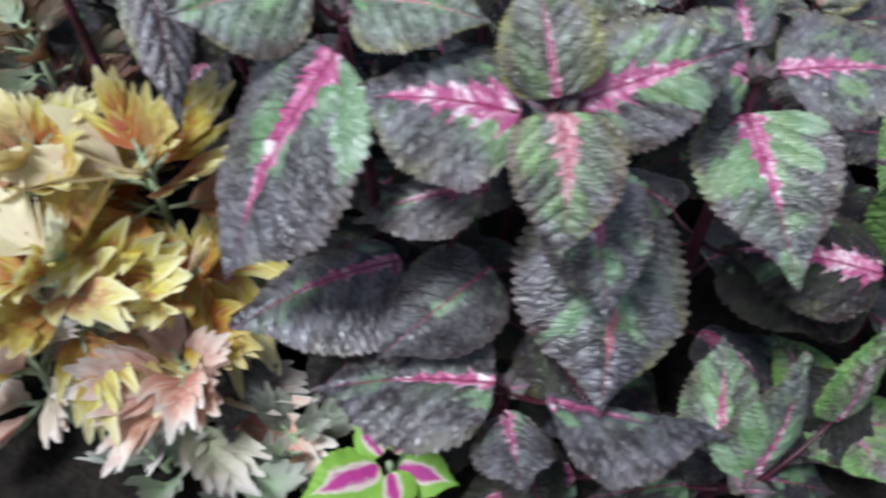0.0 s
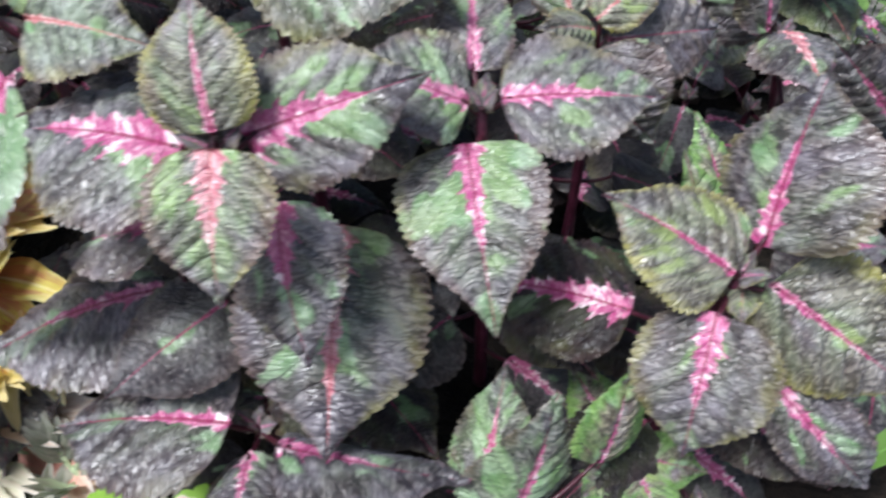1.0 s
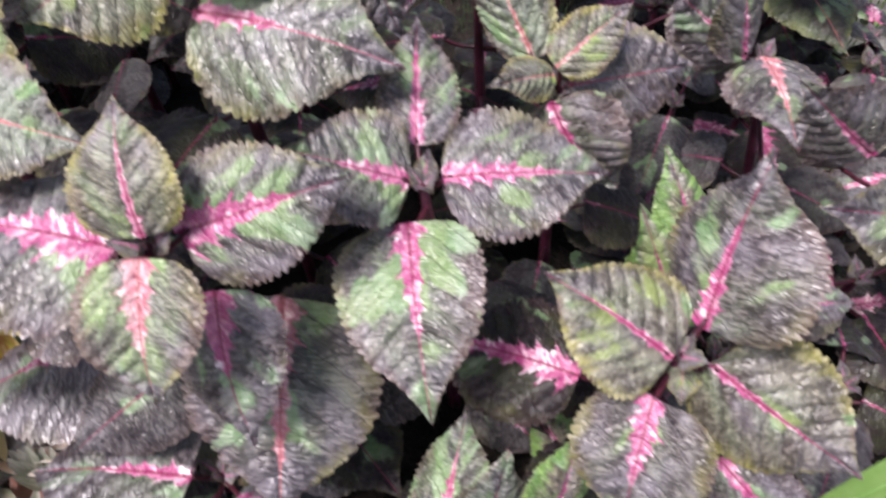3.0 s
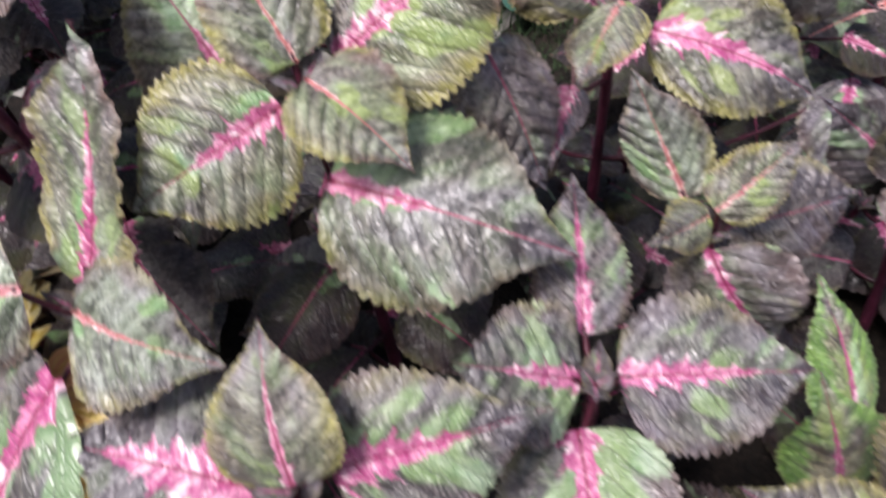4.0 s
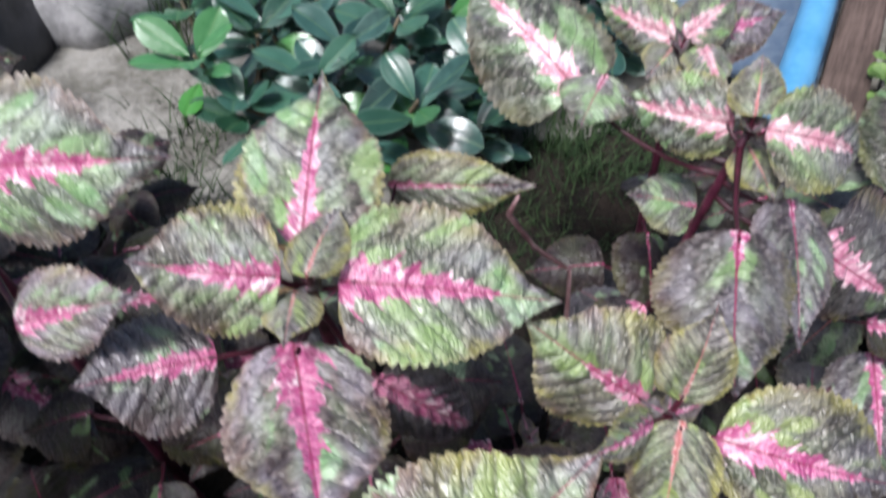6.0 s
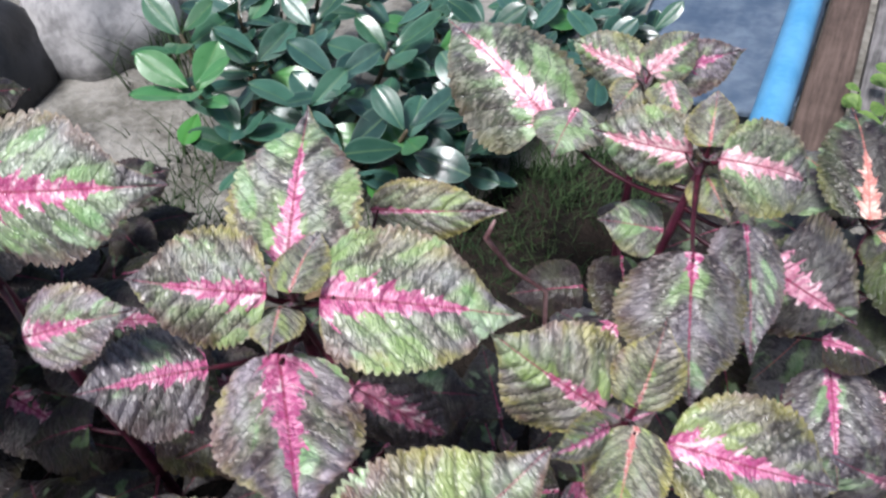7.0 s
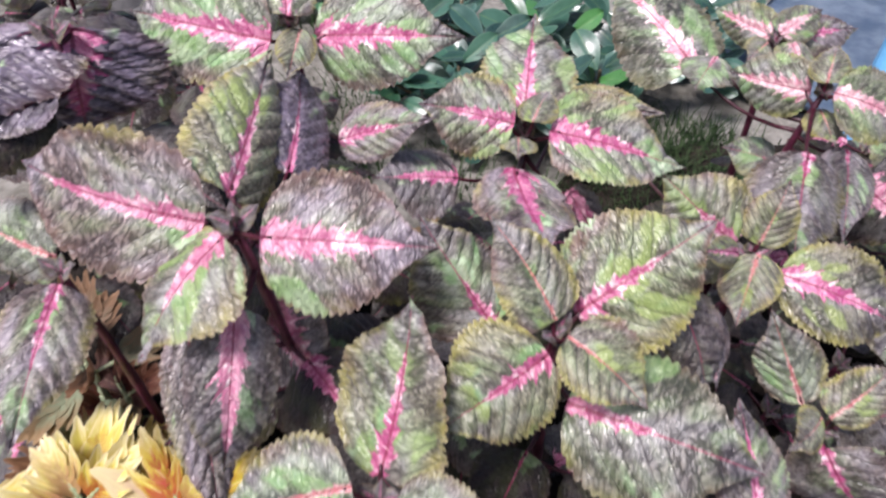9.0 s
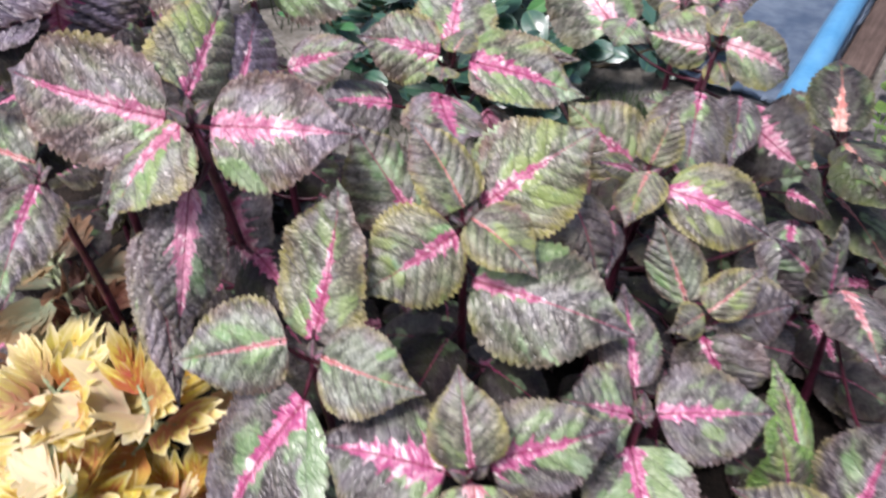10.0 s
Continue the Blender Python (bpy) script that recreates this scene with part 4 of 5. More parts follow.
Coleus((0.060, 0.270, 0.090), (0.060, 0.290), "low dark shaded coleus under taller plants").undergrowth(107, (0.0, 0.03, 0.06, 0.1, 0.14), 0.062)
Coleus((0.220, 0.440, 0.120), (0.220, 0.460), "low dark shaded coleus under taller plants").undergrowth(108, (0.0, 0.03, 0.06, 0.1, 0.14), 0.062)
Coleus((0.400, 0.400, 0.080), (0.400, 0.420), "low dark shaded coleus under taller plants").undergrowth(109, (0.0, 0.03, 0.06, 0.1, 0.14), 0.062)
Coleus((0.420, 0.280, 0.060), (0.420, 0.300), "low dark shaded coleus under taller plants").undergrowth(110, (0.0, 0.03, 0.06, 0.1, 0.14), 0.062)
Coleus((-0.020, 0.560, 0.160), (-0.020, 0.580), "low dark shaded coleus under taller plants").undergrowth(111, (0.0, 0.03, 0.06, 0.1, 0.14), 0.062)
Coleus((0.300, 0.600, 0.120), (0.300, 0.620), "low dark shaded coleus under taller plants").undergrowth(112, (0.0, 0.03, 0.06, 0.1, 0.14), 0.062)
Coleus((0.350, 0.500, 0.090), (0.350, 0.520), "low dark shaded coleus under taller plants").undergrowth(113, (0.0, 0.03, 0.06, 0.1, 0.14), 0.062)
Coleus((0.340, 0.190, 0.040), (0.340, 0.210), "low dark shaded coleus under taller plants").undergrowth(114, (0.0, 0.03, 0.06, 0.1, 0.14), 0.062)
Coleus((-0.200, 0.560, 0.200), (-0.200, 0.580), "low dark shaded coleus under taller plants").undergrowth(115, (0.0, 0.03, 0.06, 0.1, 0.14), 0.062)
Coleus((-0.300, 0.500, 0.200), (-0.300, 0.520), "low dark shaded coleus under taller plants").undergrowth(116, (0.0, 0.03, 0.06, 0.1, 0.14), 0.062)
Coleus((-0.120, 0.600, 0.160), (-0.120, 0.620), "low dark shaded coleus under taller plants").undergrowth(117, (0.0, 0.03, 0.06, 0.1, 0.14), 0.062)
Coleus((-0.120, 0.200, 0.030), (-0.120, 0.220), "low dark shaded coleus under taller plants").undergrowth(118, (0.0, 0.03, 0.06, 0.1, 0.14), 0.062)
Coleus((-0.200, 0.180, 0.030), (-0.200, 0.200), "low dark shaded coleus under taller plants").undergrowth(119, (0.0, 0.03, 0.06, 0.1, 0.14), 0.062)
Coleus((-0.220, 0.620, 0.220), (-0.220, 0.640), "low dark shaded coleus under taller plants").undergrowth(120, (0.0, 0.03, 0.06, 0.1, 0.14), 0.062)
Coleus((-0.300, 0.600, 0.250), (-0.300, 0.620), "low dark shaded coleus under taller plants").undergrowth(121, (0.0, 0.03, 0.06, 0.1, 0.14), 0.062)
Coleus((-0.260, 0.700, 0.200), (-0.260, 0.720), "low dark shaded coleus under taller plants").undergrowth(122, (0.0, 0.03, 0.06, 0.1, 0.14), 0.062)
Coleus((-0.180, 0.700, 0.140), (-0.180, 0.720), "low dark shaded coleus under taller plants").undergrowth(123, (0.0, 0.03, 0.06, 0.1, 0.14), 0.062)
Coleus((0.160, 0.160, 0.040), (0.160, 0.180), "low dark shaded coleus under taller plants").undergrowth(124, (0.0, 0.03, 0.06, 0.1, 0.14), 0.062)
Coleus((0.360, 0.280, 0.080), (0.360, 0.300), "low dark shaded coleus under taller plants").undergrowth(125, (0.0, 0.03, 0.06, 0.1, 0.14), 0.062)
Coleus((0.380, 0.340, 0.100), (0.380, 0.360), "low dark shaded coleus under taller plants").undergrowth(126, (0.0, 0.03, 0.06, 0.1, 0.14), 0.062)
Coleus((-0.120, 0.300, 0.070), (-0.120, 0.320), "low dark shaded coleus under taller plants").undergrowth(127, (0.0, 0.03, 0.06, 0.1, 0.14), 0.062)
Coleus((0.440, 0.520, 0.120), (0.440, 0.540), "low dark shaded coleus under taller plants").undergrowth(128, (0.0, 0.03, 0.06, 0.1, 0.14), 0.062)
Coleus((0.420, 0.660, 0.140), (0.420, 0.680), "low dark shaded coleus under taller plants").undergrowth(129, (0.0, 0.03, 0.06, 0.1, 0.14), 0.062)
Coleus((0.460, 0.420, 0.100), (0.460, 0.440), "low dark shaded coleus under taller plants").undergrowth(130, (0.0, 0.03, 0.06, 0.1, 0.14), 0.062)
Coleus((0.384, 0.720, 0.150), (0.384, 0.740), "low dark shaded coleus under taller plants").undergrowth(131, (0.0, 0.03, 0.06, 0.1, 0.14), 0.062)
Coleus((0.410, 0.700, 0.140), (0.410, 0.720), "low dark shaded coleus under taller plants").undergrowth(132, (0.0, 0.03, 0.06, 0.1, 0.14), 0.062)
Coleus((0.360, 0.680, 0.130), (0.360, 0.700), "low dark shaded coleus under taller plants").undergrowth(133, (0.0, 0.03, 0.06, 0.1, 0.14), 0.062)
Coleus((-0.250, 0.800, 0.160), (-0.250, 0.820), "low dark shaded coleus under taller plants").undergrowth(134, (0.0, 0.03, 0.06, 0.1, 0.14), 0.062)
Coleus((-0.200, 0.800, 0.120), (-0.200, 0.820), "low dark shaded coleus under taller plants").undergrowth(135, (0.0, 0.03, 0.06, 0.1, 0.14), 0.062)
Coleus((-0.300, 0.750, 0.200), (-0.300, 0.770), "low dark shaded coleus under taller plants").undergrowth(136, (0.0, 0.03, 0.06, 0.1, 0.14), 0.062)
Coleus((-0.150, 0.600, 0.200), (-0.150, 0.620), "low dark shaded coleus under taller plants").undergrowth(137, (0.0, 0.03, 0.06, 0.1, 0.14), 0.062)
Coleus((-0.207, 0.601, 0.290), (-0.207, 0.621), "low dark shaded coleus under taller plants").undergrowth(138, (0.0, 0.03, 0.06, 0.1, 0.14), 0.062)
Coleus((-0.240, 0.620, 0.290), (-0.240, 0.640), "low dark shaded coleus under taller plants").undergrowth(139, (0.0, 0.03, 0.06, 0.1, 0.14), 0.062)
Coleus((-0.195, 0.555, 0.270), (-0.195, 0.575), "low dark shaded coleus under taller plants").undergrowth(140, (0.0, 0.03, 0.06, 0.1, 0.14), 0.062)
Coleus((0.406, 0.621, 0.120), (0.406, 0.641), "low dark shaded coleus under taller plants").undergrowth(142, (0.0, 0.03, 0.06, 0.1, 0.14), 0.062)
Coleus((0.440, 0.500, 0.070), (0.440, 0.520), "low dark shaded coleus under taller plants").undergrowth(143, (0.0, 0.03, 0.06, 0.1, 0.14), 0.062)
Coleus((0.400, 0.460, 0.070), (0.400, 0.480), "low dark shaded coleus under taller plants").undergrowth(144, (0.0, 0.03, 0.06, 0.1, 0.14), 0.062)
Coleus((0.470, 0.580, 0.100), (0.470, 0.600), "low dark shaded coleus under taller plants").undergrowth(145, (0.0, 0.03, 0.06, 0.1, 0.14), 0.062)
# leaves behind the bed, also near-black in place of shade
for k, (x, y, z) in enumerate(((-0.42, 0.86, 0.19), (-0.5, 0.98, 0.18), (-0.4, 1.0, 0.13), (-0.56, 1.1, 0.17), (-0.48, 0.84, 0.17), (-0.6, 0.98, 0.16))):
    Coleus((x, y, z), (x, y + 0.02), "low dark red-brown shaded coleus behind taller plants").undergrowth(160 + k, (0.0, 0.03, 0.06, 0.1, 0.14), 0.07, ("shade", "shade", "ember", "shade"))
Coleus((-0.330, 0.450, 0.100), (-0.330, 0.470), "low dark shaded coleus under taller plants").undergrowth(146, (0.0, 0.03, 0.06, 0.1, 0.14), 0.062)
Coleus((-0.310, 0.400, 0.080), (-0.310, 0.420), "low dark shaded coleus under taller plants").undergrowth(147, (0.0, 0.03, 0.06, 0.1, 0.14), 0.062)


# ---------------------------------------------------------------- frilled yellow coleus
def frilled_blade(length, width, curl, seed):
    """A fan of narrow fingers that part from the midrib and sweep forward, each ruffled and pointed."""
    rng = random.Random(seed)
    fold, ph = rng.uniform(0.3, 1.25), rng.random() * 6
    bm = bmesh.new()
    flat, rim = bm.loops.layers.uv.new("blade"), bm.loops.layers.uv.new("edge")
    pairs = rng.choice((3, 3, 4))
    fingers = [(0.0, 0.0, 1.0, 0.3, 0)]
    for i in range(pairs):
        for side in (-1, 1):
            k = i / (pairs - 1)
            fingers.append((0.1 + 0.42 * k + rng.uniform(-0.03, 0.03), side * radians(54 - 30 * k + rng.uniform(-7, 7)),
                            (0.78 - 0.22 * k) * rng.uniform(0.85, 1.12), rng.uniform(0.18, 0.24), i + 1))
    rows, cols = 14, 3
    for n, (start, angle, reach, wide, step) in enumerate(fingers):
        grid = []
        for i in range(rows + 1):
            s = i / rows
            turn = angle * (1 - 0.62 * s)
            px = reach * length * s * math.sin(angle * (1 - 0.31 * s)) * width / length
            py = length * start + reach * length * s * math.cos(angle * (1 - 0.31 * s))
            w = wide * length * 0.5 * (0.5 + 0.5 * math.sin(math.pi * min(1.0, s * 1.25)) if angle else math.sin(math.pi * s ** 0.8) ** 0.7) * (1 - s ** 4) ** 0.5 + 0.0002
            w *= 1 + 0.1 * math.sin(s * 17 + n)
            row = []
            for j in range(-cols, cols + 1):
                u = j / cols
                x, y = px + u * w * math.cos(turn), py - u * w * math.sin(turn)
                z = -curl * y * y / length + fold * abs(x) ** 1.4 / length ** 0.4 + 0.05 * length * s * math.sin(ph + n * 1.9 + 2.5 * s)
                z += 0.25 * w * abs(u) + 0.0005 * step
                row.append((bm.verts.new((x, y, z)), u, min(1.0, y / length * (1 if not angle else 0.55) + 0.45 * s * (1 if angle else 0))))
            grid.append(row)
        for lo, hi in zip(grid, grid[1:]):
            for j in range(2 * cols):
                ring = (lo[j], lo[j + 1], hi[j + 1], hi[j])
                for loop, (_, u, s) in zip(bm.faces.new([c[0] for c in ring]).loops, ring):
                    loop[flat].uv, loop[rim].uv = (u * 0.3 + n * 2.0, s), (u, s)
    return bm


def frilled_plant(label, crown, spread, leaves, seed, pale=0.1, blush=0.5, tilt=(0, 0), material=None):
    rng = random.Random(seed)
    crown = Vector(crown)
    root = Vector((crown.x + tilt[0], crown.y + tilt[1], 0))
    ob = thing("frilled_coleus", label, "plant", "yellow coleus", root)
    bm = bmesh.new()
    tube(bm, [p - root for p in bend(root - Vector((0, 0, 0.01)), crown, (0.004, 0, 0), 5)], [0.0035, 0.0033, 0.003, 0.0028, 0.0025, 0.002], 7)
    part("stem", bm, PALE_STEM, ob)
    for i in range(leaves):
        ring = i / leaves
        a = radians(i * 137.5 + rng.uniform(-18, 18))
        up = 0.95 - 1.25 * ring + rng.uniform(-0.15, 0.15)
        out = Vector((math.cos(a), math.sin(a), up)).normalized()
        size = spread * 1.12 * (0.6 + 0.5 * ring) * rng.uniform(0.85, 1.15)
        foot = crown + Vector((0, 0, -0.05 * ring))
        reach = 0.006 + 0.014 * ring
        b = foot + out * reach
        m, length = blade_frame(b, b + out * size, rng.uniform(-35, 35))
        leaf = part("leaf", frilled_blade(length, size * rng.uniform(0.65, 0.95), rng.uniform(-0.35, 0.5), seed * 50 + i), material or FRILL, ob)
        leaf.matrix_basis = Matrix.Translation(-root) @ m
        bm = bmesh.new()
        tube(bm, [(0, -reach, -0.004), (0, -reach * 0.6, -0.001), (0, 0, -0.0006), (0, length * 0.14, -0.0008), (0, length * 0.3, -0.0004)], [0.0012, 0.0013, 0.0017, 0.0022, 0.0006], 6)
        part("petiole", bm, PALE_STEM, leaf)
        leaf["pale"] = min(1.0, max(0.0, pale + (rng.uniform(0.4, 0.9) if rng.random() < 0.25 else rng.uniform(-0.2, 0.2))))
        leaf["blush"] = min(1.0, max(0.0, blush + rng.uniform(-0.4, 0.4)))
    return ob


YELLOW = "yellow and cream frilled coleus with deeply lobed curling leaves"
PINKISH = "cream and salmon-pink frilled coleus with lobed drooping leaves"
frilled_plant(YELLOW, (-0.165, 0.325, 0.166), 0.068, 11, 1, 0.05, 0.8)
frilled_plant(YELLOW, (-0.226, 0.332, 0.162), 0.062, 14, 2, 0.08, 0.5)
frilled_plant(YELLOW, (-0.205, 0.270, 0.138), 0.06, 14, 3, 0.12, 0.7)
frilled_plant(YELLOW, (-0.146, 0.282, 0.112), 0.05, 10, 13, 0.0, 0.9)
frilled_plant(PINKISH, (-0.145, 0.248, 0.08), 0.06, 14, 4, 0.3, 0.7, material=SALMON)
frilled_plant(PINKISH, (-0.228, 0.248, 0.090), 0.046, 10, 5, 0.5, 0.5, material=SALMON)
frilled_plant(PINKISH, (-0.160, 0.215, 0.030), 0.042, 9, 6, 0.1, 0.2, material=GREYISH)
frilled_plant(YELLOW, (-0.290, 0.300, 0.150), 0.058, 12, 8, 0.1, 0.5)
PALE_LEAF = "pale grey-green frilled coleus leaves low on the ground"
frilled_plant(PALE_LEAF, (-0.105, 0.196, 0.03), 0.046, 10, 11, 0.1, 0.1, material=GREYISH)
frilled_plant(PALE_LEAF, (-0.085, 0.225, 0.045), 0.04, 9, 12, 0.1, 0.2, material=GREYISH)
SHADED_BROWN = "brown frilled coleus with lobed leaves, shade of taller plants put into its colour"
frilled_plant(SHADED_BROWN, (-0.255, 0.385, 0.120), 0.056, 12, 7, 0.0, 0.6, material=SHADED_TAN)
frilled_plant(SHADED_BROWN, (-0.240, 0.425, 0.135), 0.052, 11, 10, 0.0, 0.6, material=SHADED_TAN)
frilled_plant(SHADED_BROWN, (-0.265, 0.435, 0.185), 0.05, 11, 9, 0.3, 0.3, material=SHADED_TAN)


# ---------------------------------------------------------------- lime coleus at the foot of the bed
def lime_coleus(crown):
    rng = random.Random(31)
    crown = Vector(crown)
    root = Vector((crown.x, crown.y + 0.01, 0))
    ob = thing("lime_coleus", "lime-green coleus with magenta leaf centres, low in the bed", "plant", "", root)
    bm = bmesh.new()
    tube(bm, [p - root for p in bend(root - Vector((0, 0, 0.01)), crown, (0, 0, 0), 4)], [0.003, 0.0028, 0.0025, 0.0022, 0.002], 7)
    part("stem", bm, PALE_STEM, ob)
    for a, size, up in ((208, 0.046, 0.1), (280, 0.032, 0.1), (340, 0.034, 0.05), (135, 0.024, 0.35), (55, 0.016, 0.6)):
        out = Vector((math.cos(radians(a)), math.sin(radians(a)), up)).normalized()
        m, length = blade_frame(crown + out * 0.006, crown + out * (0.006 + size), rng.uniform(-10, 10))
        leaf = part("leaf", coleus_blade(length, size * 0.75, 0.06, 0.2, a, 9, 0.5, 36, 6), LIME, ob)
        leaf.matrix_basis = Matrix.Translation(-root) @ m


lime_coleus((-0.029, 0.204, 0.052))


# ---------------------------------------------------------------- ground, stones, grass
def ground_sheet():
    """Soil that runs to the horizon, finely modelled round the bed."""
    bm = bmesh.new()
    ticks = [-60, -20, -6, -2.5, -1.2] + [-0.7 + 0.035 * i for i in range(61)] + [1.9, 3, 6, 20, 60]
    grid = [[bm.verts.new((x, y + 0.3, 0.012 * noise.noise(Vector((x * 4, y * 4, 0))) + 0.005 * noise.noise(Vector((x * 23, y * 23, 3))) if abs(x) < 3 and abs(y) < 3 else 0.0))
             for y in ticks] for x in ticks]
    for a, b in zip(grid, grid[1:]):
        for j in range(len(ticks) - 1):
            bm.faces.new((a[j], b[j], b[j + 1], a[j + 1]))
    return part("ground", bm, SOIL)


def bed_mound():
    """Humus heaped a little over the soil under the coleus, near-black to stand for shade."""
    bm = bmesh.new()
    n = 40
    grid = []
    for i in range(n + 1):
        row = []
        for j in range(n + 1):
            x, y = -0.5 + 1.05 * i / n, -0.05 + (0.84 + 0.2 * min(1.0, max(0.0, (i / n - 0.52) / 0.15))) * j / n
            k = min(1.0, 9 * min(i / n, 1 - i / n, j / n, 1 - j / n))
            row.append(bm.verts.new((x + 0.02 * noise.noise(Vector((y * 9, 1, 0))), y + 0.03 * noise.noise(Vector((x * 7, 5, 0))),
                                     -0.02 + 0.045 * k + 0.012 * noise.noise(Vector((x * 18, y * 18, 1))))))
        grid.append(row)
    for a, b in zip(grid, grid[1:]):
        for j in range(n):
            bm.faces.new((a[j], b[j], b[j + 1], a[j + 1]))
    return part("planting_bed", bm, SHADED_HUMUS)


tagged(bed_mound(), "crumbly humus heaped under the coleus plants, near-black colour standing for shade", "bed", kind="structure")
tagged(ground_sheet(), "bare grey-brown garden soil around the plants", "ground", kind="structure")


def stone(label, at, size, material, seed):
    bm = bmesh.new()
    bmesh.ops.create_icosphere(bm, subdivisions=4, radius=1.0)
    for vert in bm.verts:
        d = vert.co.normalized()
        k = 1 + 0.16 * noise.noise(d * 1.4 + Vector((seed, 0, 0))) + 0.05 * noise.noise(d * 4 + Vector((0, seed, 0))) + 0.012 * noise.noise(d * 14)
        vert.co = Vector((d.x * size[0], d.y * size[1], d.z * size[2])) * k
        if vert.co.z < -0.35 * size[2]:
            vert.co.z = -0.35 * size[2]
    ob = part("stone", bm, material)
    ob.location = (at[0], at[1], 0.3 * size[2])
    return tagged(ob, label, "stone", "stones at the edge of the bed")


stone("smooth pale grey boulder lying on the soil", (-0.335, 1.32, 0), (0.11, 0.13, 0.11), STONE, 2.3)
stone("black wet-looking boulder beside a pale one", (-0.475, 1.19, 0), (0.1, 0.12, 0.1), DARK_STONE, 5.1)
stone("rounded grey stone behind the shrub", (0.27, 1.5, 0), (0.12, 0.1, 0.09), STONE, 7.7)


def grass_tuft(at, n, height, seed, label):
    rng = random.Random(seed)
    bm = bmesh.new()
    for _ in range(n):
        a, l = rng.uniform(0, math.tau), height * rng.uniform(0.5, 1.1)
        out = Vector((math.cos(a), math.sin(a), 0))
        p = Vector((rng.gauss(0, 0.035), rng.gauss(0, 0.03), -0.01))
        bendy = rng.uniform(0.2, 0.9)
        side = out.cross(Vector((0, 0, 1))) * 0.0013
        last = None
        for i in range(6):
            s = i / 5
            q = p + out * l * bendy * s ** 1.8 + Vector((0, 0, l * (s - 0.35 * bendy * s * s)))
            pair = (bm.verts.new(q - side * (1 - s * 0.92)), bm.verts.new(q + side * (1 - s * 0.92)))
            if last:
                bm.faces.new((last[0], last[1], pair[1], pair[0]))
            last = pair
    ob = part("grass_tuft", bm, GRASS)
    ob.location = at
    return tagged(ob, label, "grass", kind="stuff")


grass_tuft((-0.215, 1.21, 0), 130, 0.12, 1, "thin green grass growing beside a boulder")
grass_tuft((-0.13, 0.86, 0), 160, 0.055, 5, "short sparse grass on the soil")
grass_tuft((-0.2, 0.92, 0), 120, 0.05, 6, "short sparse grass on the soil")
grass_tuft((0.02, 0.8, 0), 120, 0.05, 7, "short sparse grass on the soil")
grass_tuft((-0.16, 1.0, 0), 110, 0.06, 2, "short sparse grass on the soil")
grass_tuft((0.17, 0.73, 0.02), 340, 0.03, 8, "short grass and moss behind the coleus")
grass_tuft((0.25, 0.71, 0.02), 340, 0.03, 9, "short grass and moss behind the coleus")
grass_tuft((0.1, 0.76, 0.01), 340, 0.03, 10, "short grass and moss behind the coleus")
grass_tuft((-0.02, 0.86, 0), 70, 0.06, 3, "short sparse grass on the soil")
grass_tuft((0.23, 0.87, 0.015), 320, 0.045, 21, "dark green grass in front of the waxy shrub")
grass_tuft((0.28, 0.83, 0.015), 320, 0.045, 22, "dark green grass in front of the waxy shrub")
grass_tuft((0.3, 0.92, 0.01), 320, 0.045, 23, "dark green grass in front of the waxy shrub")
grass_tuft((0.17, 0.8, 0.015), 320, 0.045, 24, "dark green grass in front of the waxy shrub")
grass_tuft((0.33, 0.8, 0.015), 320, 0.045, 25, "dark green grass in front of the waxy shrub")
grass_tuft((0.2, 0.85, 0), 110, 0.08, 4, "green grass in front of the waxy shrub")


# ---------------------------------------------------------------- waxy shrub
def waxy_blade(length, width, seed):
    rng = random.Random(seed)
    cup, bow = rng.uniform(-0.2, 0.35), rng.uniform(-0.02, 0.12)

    def edge(s, side, au):
        return math.sin(math.pi * s ** 1.35) ** 0.62 if 0 < s < 1 else 0.03

    def lift(s, u, x):
        return bow * length * 4 * s * (1 - s) + cup * width * 0.35 * abs(u) ** 1.5 - 0.0012 * math.exp(-(abs(u) / 0.12) ** 2)

    return blade(length, width, 16, 4, edge, lift)


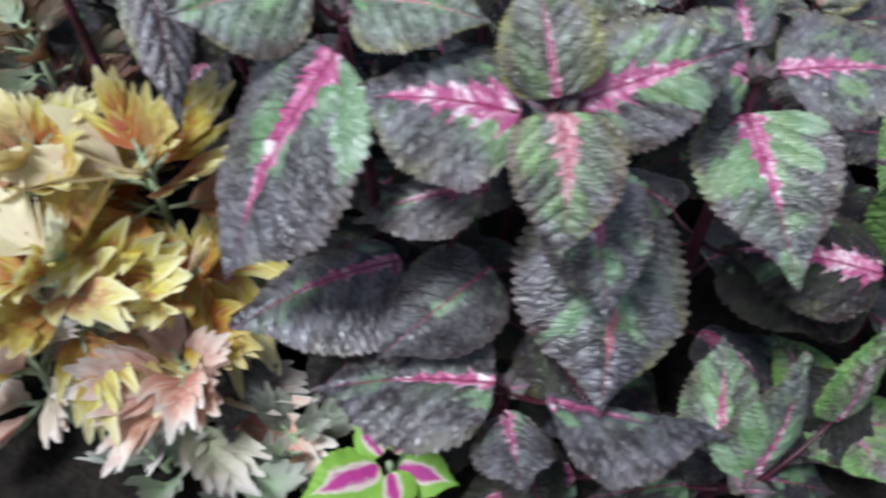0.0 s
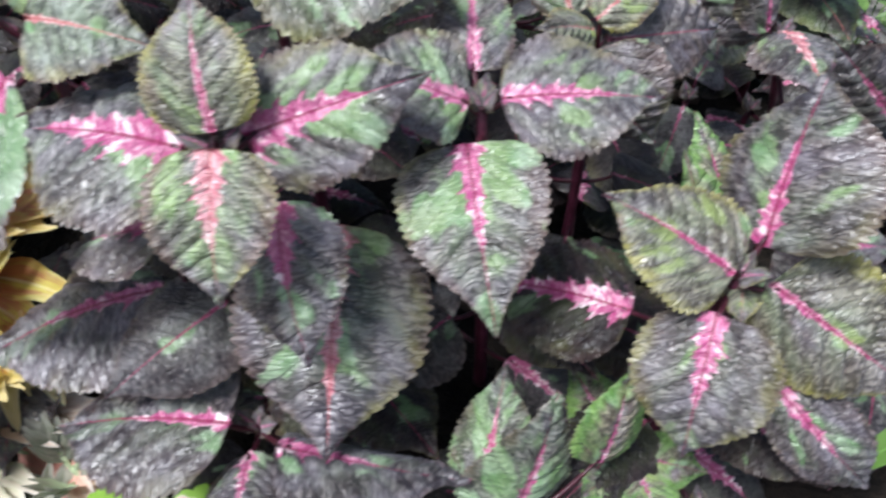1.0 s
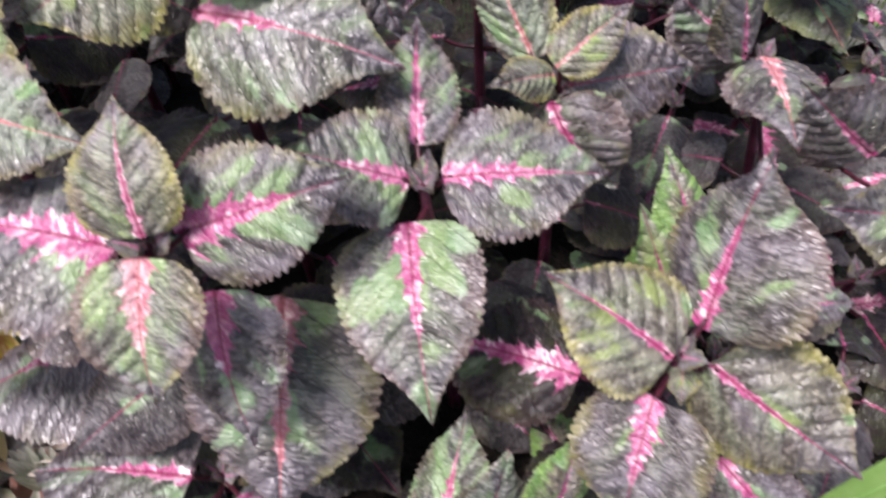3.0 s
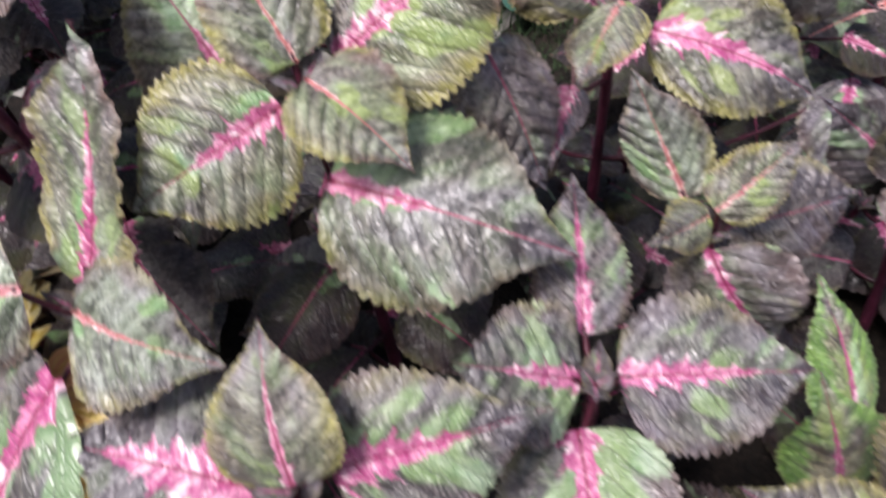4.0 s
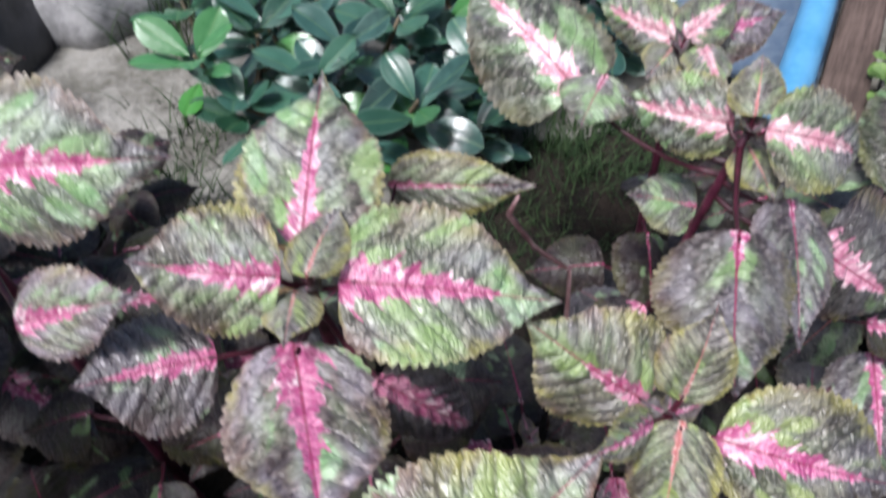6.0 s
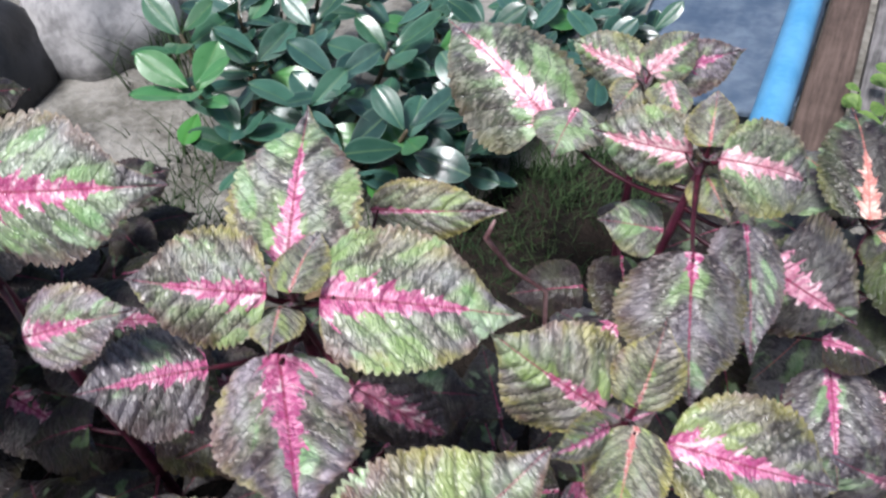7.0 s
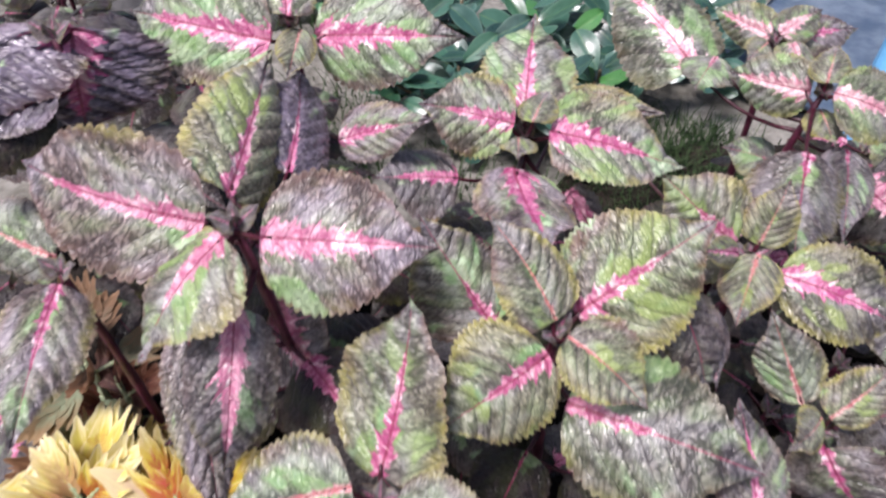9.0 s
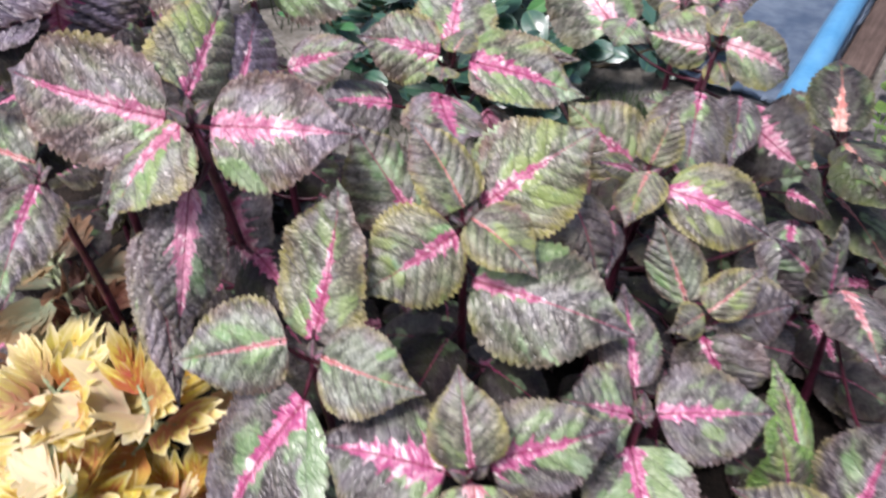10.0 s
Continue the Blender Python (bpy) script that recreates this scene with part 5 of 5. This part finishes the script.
def shrub(label, root, whorls, seed, inner=10):
    rng = random.Random(seed)
    root = Vector((*root, 0))
    ob = thing("waxy_shrub", label, "shrub", "", root)
    # inner shoots that fill the shrub between the outer ones
    filled = list(whorls)
    for _ in range(inner):
        a, b = rng.sample(whorls, 2)
        k = rng.random()
        filled.append((a[0] + k * (b[0] - a[0]) + rng.gauss(0, 0.02), a[1] + k * (b[1] - a[1]) + rng.gauss(0, 0.02), rng.uniform(0.05, 0.115), 0.058, 0.0))
    for wx, wy, wz, r, fresh in filled:
        tip = Vector((wx, wy, wz))
        bm = bmesh.new()
        tube(bm, [p - root for p in bend(root + Vector((rng.gauss(0, 0.03), rng.gauss(0, 0.03), -0.01)), tip, (0, 0, -0.02), 6)],
             [0.005, 0.0045, 0.004, 0.0036, 0.0032, 0.0028, 0.002], 6)
        twig = part("branch", bm, TWIG, ob)
        n = rng.choice((6, 7, 8, 9))
        for i in range(n):
            a = radians(i * 137.5 + rng.uniform(-20, 20))
            up = 0.75 - 1.0 * i / n + rng.uniform(-0.2, 0.2)
            out = Vector((math.cos(a), math.sin(a), up)).normalized()
            b = tip + Vector((0, 0, -0.035 * i / n)) + out * 0.006
            m, length = blade_frame(b, b + out * r * rng.uniform(0.68, 1.05), rng.uniform(-30, 30))
            leaf = part("leaf", waxy_blade(length, length * rng.uniform(0.46, 0.58), seed * 999 + i), WAXY, twig)
            leaf.matrix_basis = Matrix.Translation(-root) @ m
            leaf["fresh"] = min(1.0, max(0.0, fresh + (rng.uniform(0.3, 0.9) if rng.random() < 0.05 else rng.uniform(-0.05, 0.1))))
    return ob


shrub("low shrub with thick glossy dark green leaves in whorls", (0.03, 1.03), [
    (0.083, 0.845, 0.130, 0.062, 0.0), (-0.013, 0.907, 0.121, 0.06, 0.05), (0.075, 0.980, 0.135, 0.062, 0.1),
    (0.021, 0.925, 0.145, 0.06, 0.0), (0.127, 1.017, 0.103, 0.062, 0.0), (-0.086, 0.911, 0.092, 0.055, 0.1),
    (-0.065, 1.018, 0.122, 0.062, 0.0), (0.022, 0.870, 0.095, 0.055, 0.0)], 1)
shrub("low shrub with glossy leaves, some shoots fresh light green", (-0.1, 1.1), [
    (-0.129, 0.950, 0.132, 0.06, 0.6), (-0.009, 1.081, 0.120, 0.062, 0.05), (-0.100, 1.127, 0.124, 0.062, 0.0),
    (-0.156, 1.061, 0.132, 0.06, 0.25), (0.0, 1.19, 0.12, 0.06, 0.0)], 2)
shrub("low dark shrub with glossy leaves in shade", (0.18, 1.1), [
    (0.052, 1.139, 0.116, 0.062, 0.0), (0.130, 1.133, 0.107, 0.062, 0.0), (0.154, 0.906, 0.120, 0.06, 0.0),
    (0.200, 1.112, 0.083, 0.06, 0.0), (0.274, 1.161, 0.093, 0.06, 0.1), (0.220, 0.99, 0.10, 0.06, 0.0), (0.1, 1.25, 0.12, 0.06, 0.0), (0.359, 1.18, 0.08, 0.06, 0.0), (0.31, 1.10, 0.085, 0.06, 0.0), (0.315, 1.0, 0.075, 0.058, 0.0), (0.40, 1.08, 0.07, 0.055, 0.0)], 3, 16)


# ---------------------------------------------------------------- pipe, plastic sheet, planks: all lie along one line on the ground
LAY = Matrix.Translation((0.54, 1.0, 0)) @ Matrix.Rotation(-math.atan2(0.55, 0.835), 4, "Z")


def blue_pipe():
    ob = thing("blue_pipe", "bright blue plastic pipe lying on a blue-grey sheet", "pipe")
    ob.matrix_basis = LAY @ Matrix.Translation((0, 0, 0.03))
    r = 0.021
    bm = bmesh.new()
    tube(bm, [(0.003 * math.sin(k * 0.8), -0.3 + 0.12 * k, 0) for k in range(16)], [r] * 16, 28)
    part("tube", bm, PIPE, ob)
    bm = bmesh.new()
    tube(bm, [(0, 0.72, 0), (0, 0.725, 0), (0, 0.79, 0), (0, 0.795, 0)], [r + 0.001, r + 0.004, r + 0.004, r + 0.001], 28)
    part("coupling", bm, PIPE, ob)


blue_pipe()


def plastic_sheet():
    """A stiff blue-grey sheet spread under the pipe, slightly crumpled."""
    bm = bmesh.new()
    n, h = 26, 60
    front = [[bm.verts.new((-0.2 + 0.228 * i / n + (0.05 * noise.noise(Vector((j * 0.12, 0, 7))) * (1 - i / n) ** 2), -0.06 + 1.2 * j / h,
                            0.004 + 0.009 * abs(noise.noise(Vector((i * 0.16, j * 0.11, 2)))) + 0.004 * abs(noise.noise(Vector((i * 0.5 + j * 0.2, j * 0.3, 9))))))
              for j in range(h + 1)] for i in range(n + 1)]
    for a, b in zip(front, front[1:]):
        for j in range(h):
            bm.faces.new((a[j], b[j], b[j + 1], a[j + 1]))
    bmesh.ops.solidify(bm, geom=bm.faces[:], thickness=0.002)
    ob = part("plastic_sheet", bm, TARP)
    ob.matrix_basis = LAY @ Matrix.Translation((0, 0, 0.012))
    return tagged(ob, "blue-grey crumpled plastic sheet spread on the ground under the pipe", "sheet")


plastic_sheet()


def plank(label, left, right, start, end, top, material, seed):
    bm = bmesh.new()
    bmesh.ops.create_cube(bm, size=1.0)
    w, l = right - left, end - start
    for vert in bm.verts:
        vert.co = Vector((vert.co.x * w, vert.co.y * l, vert.co.z * 0.024))
    bmesh.ops.subdivide_edges(bm, edges=bm.edges[:], cuts=7, use_grid_fill=True)
    for vert in bm.verts:
        vert.co += Vector((0.0015, 0, 0.0025)) * noise.noise(Vector((vert.co.x * 12, vert.co.y * 7, seed)))
    bmesh.ops.bevel(bm, geom=[e for e in bm.edges if e.calc_face_angle(0) > 1.0], offset=0.0015, segments=2, affect="EDGES")
    ob = part("wooden_plank", bm, material)
    ob.matrix_basis = LAY @ Matrix.Translation(((left + right) / 2, (start + end) / 2, top - 0.012))
    return tagged(ob, label, "plank", "planks beside the pipe")


plank("narrow brown wooden plank lying beside the pipe", 0.03, 0.080, -0.45, 1.0, 0.028, BOARD, 1.0)
plank("wide weathered grey wooden plank lying on the soil", 0.092, 0.27, -0.08, 1.0, 0.022, GREY_BOARD, 4.0)
plank("wide weathered grey wooden plank lying on the soil", 0.275, 0.45, -0.2, 0.9, 0.02, GREY_BOARD, 8.0)


def broad_grass(points, width, label):
    """One broad arching grass blade from the soil, with a paler midrib."""
    ob = thing("grass_plant", label, "grass", "", points[0])
    a, b, c, d = (Vector(p) - Vector(points[0]) for p in points)
    flat, rib = bmesh.new(), []
    last, n = None, 40
    for i in range(n + 1):
        s = i / n
        p = a * (1 - s) ** 3 + b * 3 * s * (1 - s) ** 2 + c * 3 * s * s * (1 - s) + d * s ** 3
        q = -3 * a * (1 - s) ** 2 + b * 3 * ((1 - s) ** 2 - 2 * s * (1 - s)) + c * 3 * (2 * s * (1 - s) - s * s) + 3 * d * s * s
        side = q.cross(Vector((0, -0.4, 1))).normalized() * width / 2 * min(1.0, 0.35 + s * 1.6) * (1 - s ** 10)
        keel = q.cross(side).normalized() * -0.16 * side.length
        row = [flat.verts.new(p + side * k + keel * (1 - abs(k)) + keel * 0.15 * math.cos(k * 20)) for k in (-1, -0.8, -0.6, -0.4, -0.2, 0, 0.2, 0.4, 0.6, 0.8, 1)]
        rib.append(p + keel * 1.1)
        if last:
            for k in range(10):
                flat.faces.new((last[k], last[k + 1], row[k + 1], row[k]))
        last = row
    part("blade", flat, REED, ob)
    bm = bmesh.new()
    tube(bm, rib, [0.0011 - 0.0008 * i / n for i in range(n + 1)], 6)
    part("midrib", bm, REED_RIB, ob)


broad_grass([(0.47, 0.27, -0.005), (0.458, 0.237, 0.285), (0.359, 0.193, 0.218), (0.284, 0.185, 0.105)], 0.0205, "single broad bright green grass blade arching over the bed")


def weed(at, seed, n=7, size=0.022):
    rng = random.Random(seed)
    ob = thing("weed", "small green weed with rounded leaves", "weed", "weeds by the planks", at)
    for i in range(n):
        a = radians(i * 137.5)
        out = Vector((math.cos(a), math.sin(a), 0))
        top = out * rng.uniform(0.01, 0.035) + Vector((0, 0, rng.uniform(0.03, 0.09)))
        bm = bmesh.new()
        tube(bm, bend((0, 0, -0.005), top, out * 0.006, 4), [0.001, 0.001, 0.0009, 0.0008, 0.0006], 5)
        stalk = part("stalk", bm, WEED, ob)
        m, length = blade_frame(top, top + (out + Vector((0, 0, 0.2))).normalized() * size * rng.uniform(0.7, 1.3), rng.uniform(-30, 30))
        leaf = part("leaf", waxy_blade(length, length * 0.8, seed * 77 + i), WEED, stalk)
        leaf.matrix_basis = m
    return ob


for k, (wx, wy) in enumerate(((0.615, 0.9), (0.66, 0.93), (0.6, 0.84), (0.69, 0.86), (0.55, 0.74), (0.49, 0.66), (0.64, 0.8))):
    weed((wx, wy, 0), 40 + k, 8)


def dry_litter():
    """Fallen leaf scraps on the soil under the plants."""
    rng = random.Random(9)
    bm = bmesh.new()
    for _ in range(260):
        p = Vector((rng.uniform(-0.35, 0.5), rng.uniform(0.1, 0.8), 0.012))
        a, l = rng.uniform(0, math.tau), rng.uniform(0.008, 0.03)
        d, e = Vector((math.cos(a), math.sin(a), rng.uniform(-0.1, 0.3))), Vector((-math.sin(a), math.cos(a), rng.uniform(-0.2, 0.2)))
        vs = [bm.verts.new(p + d * l * t + e * l * w + Vector((0, 0, rng.uniform(0, 0.004)))) for t, w in ((-1, 0), (-0.3, 0.4), (0.5, 0.3), (1, 0), (0.5, -0.35), (-0.3, -0.4))]
        bm.faces.new(vs)
    return tagged(part("leaf_litter", bm, LITTER), "dry brown leaf scraps on the soil", "litter", kind="stuff")


dry_litter()
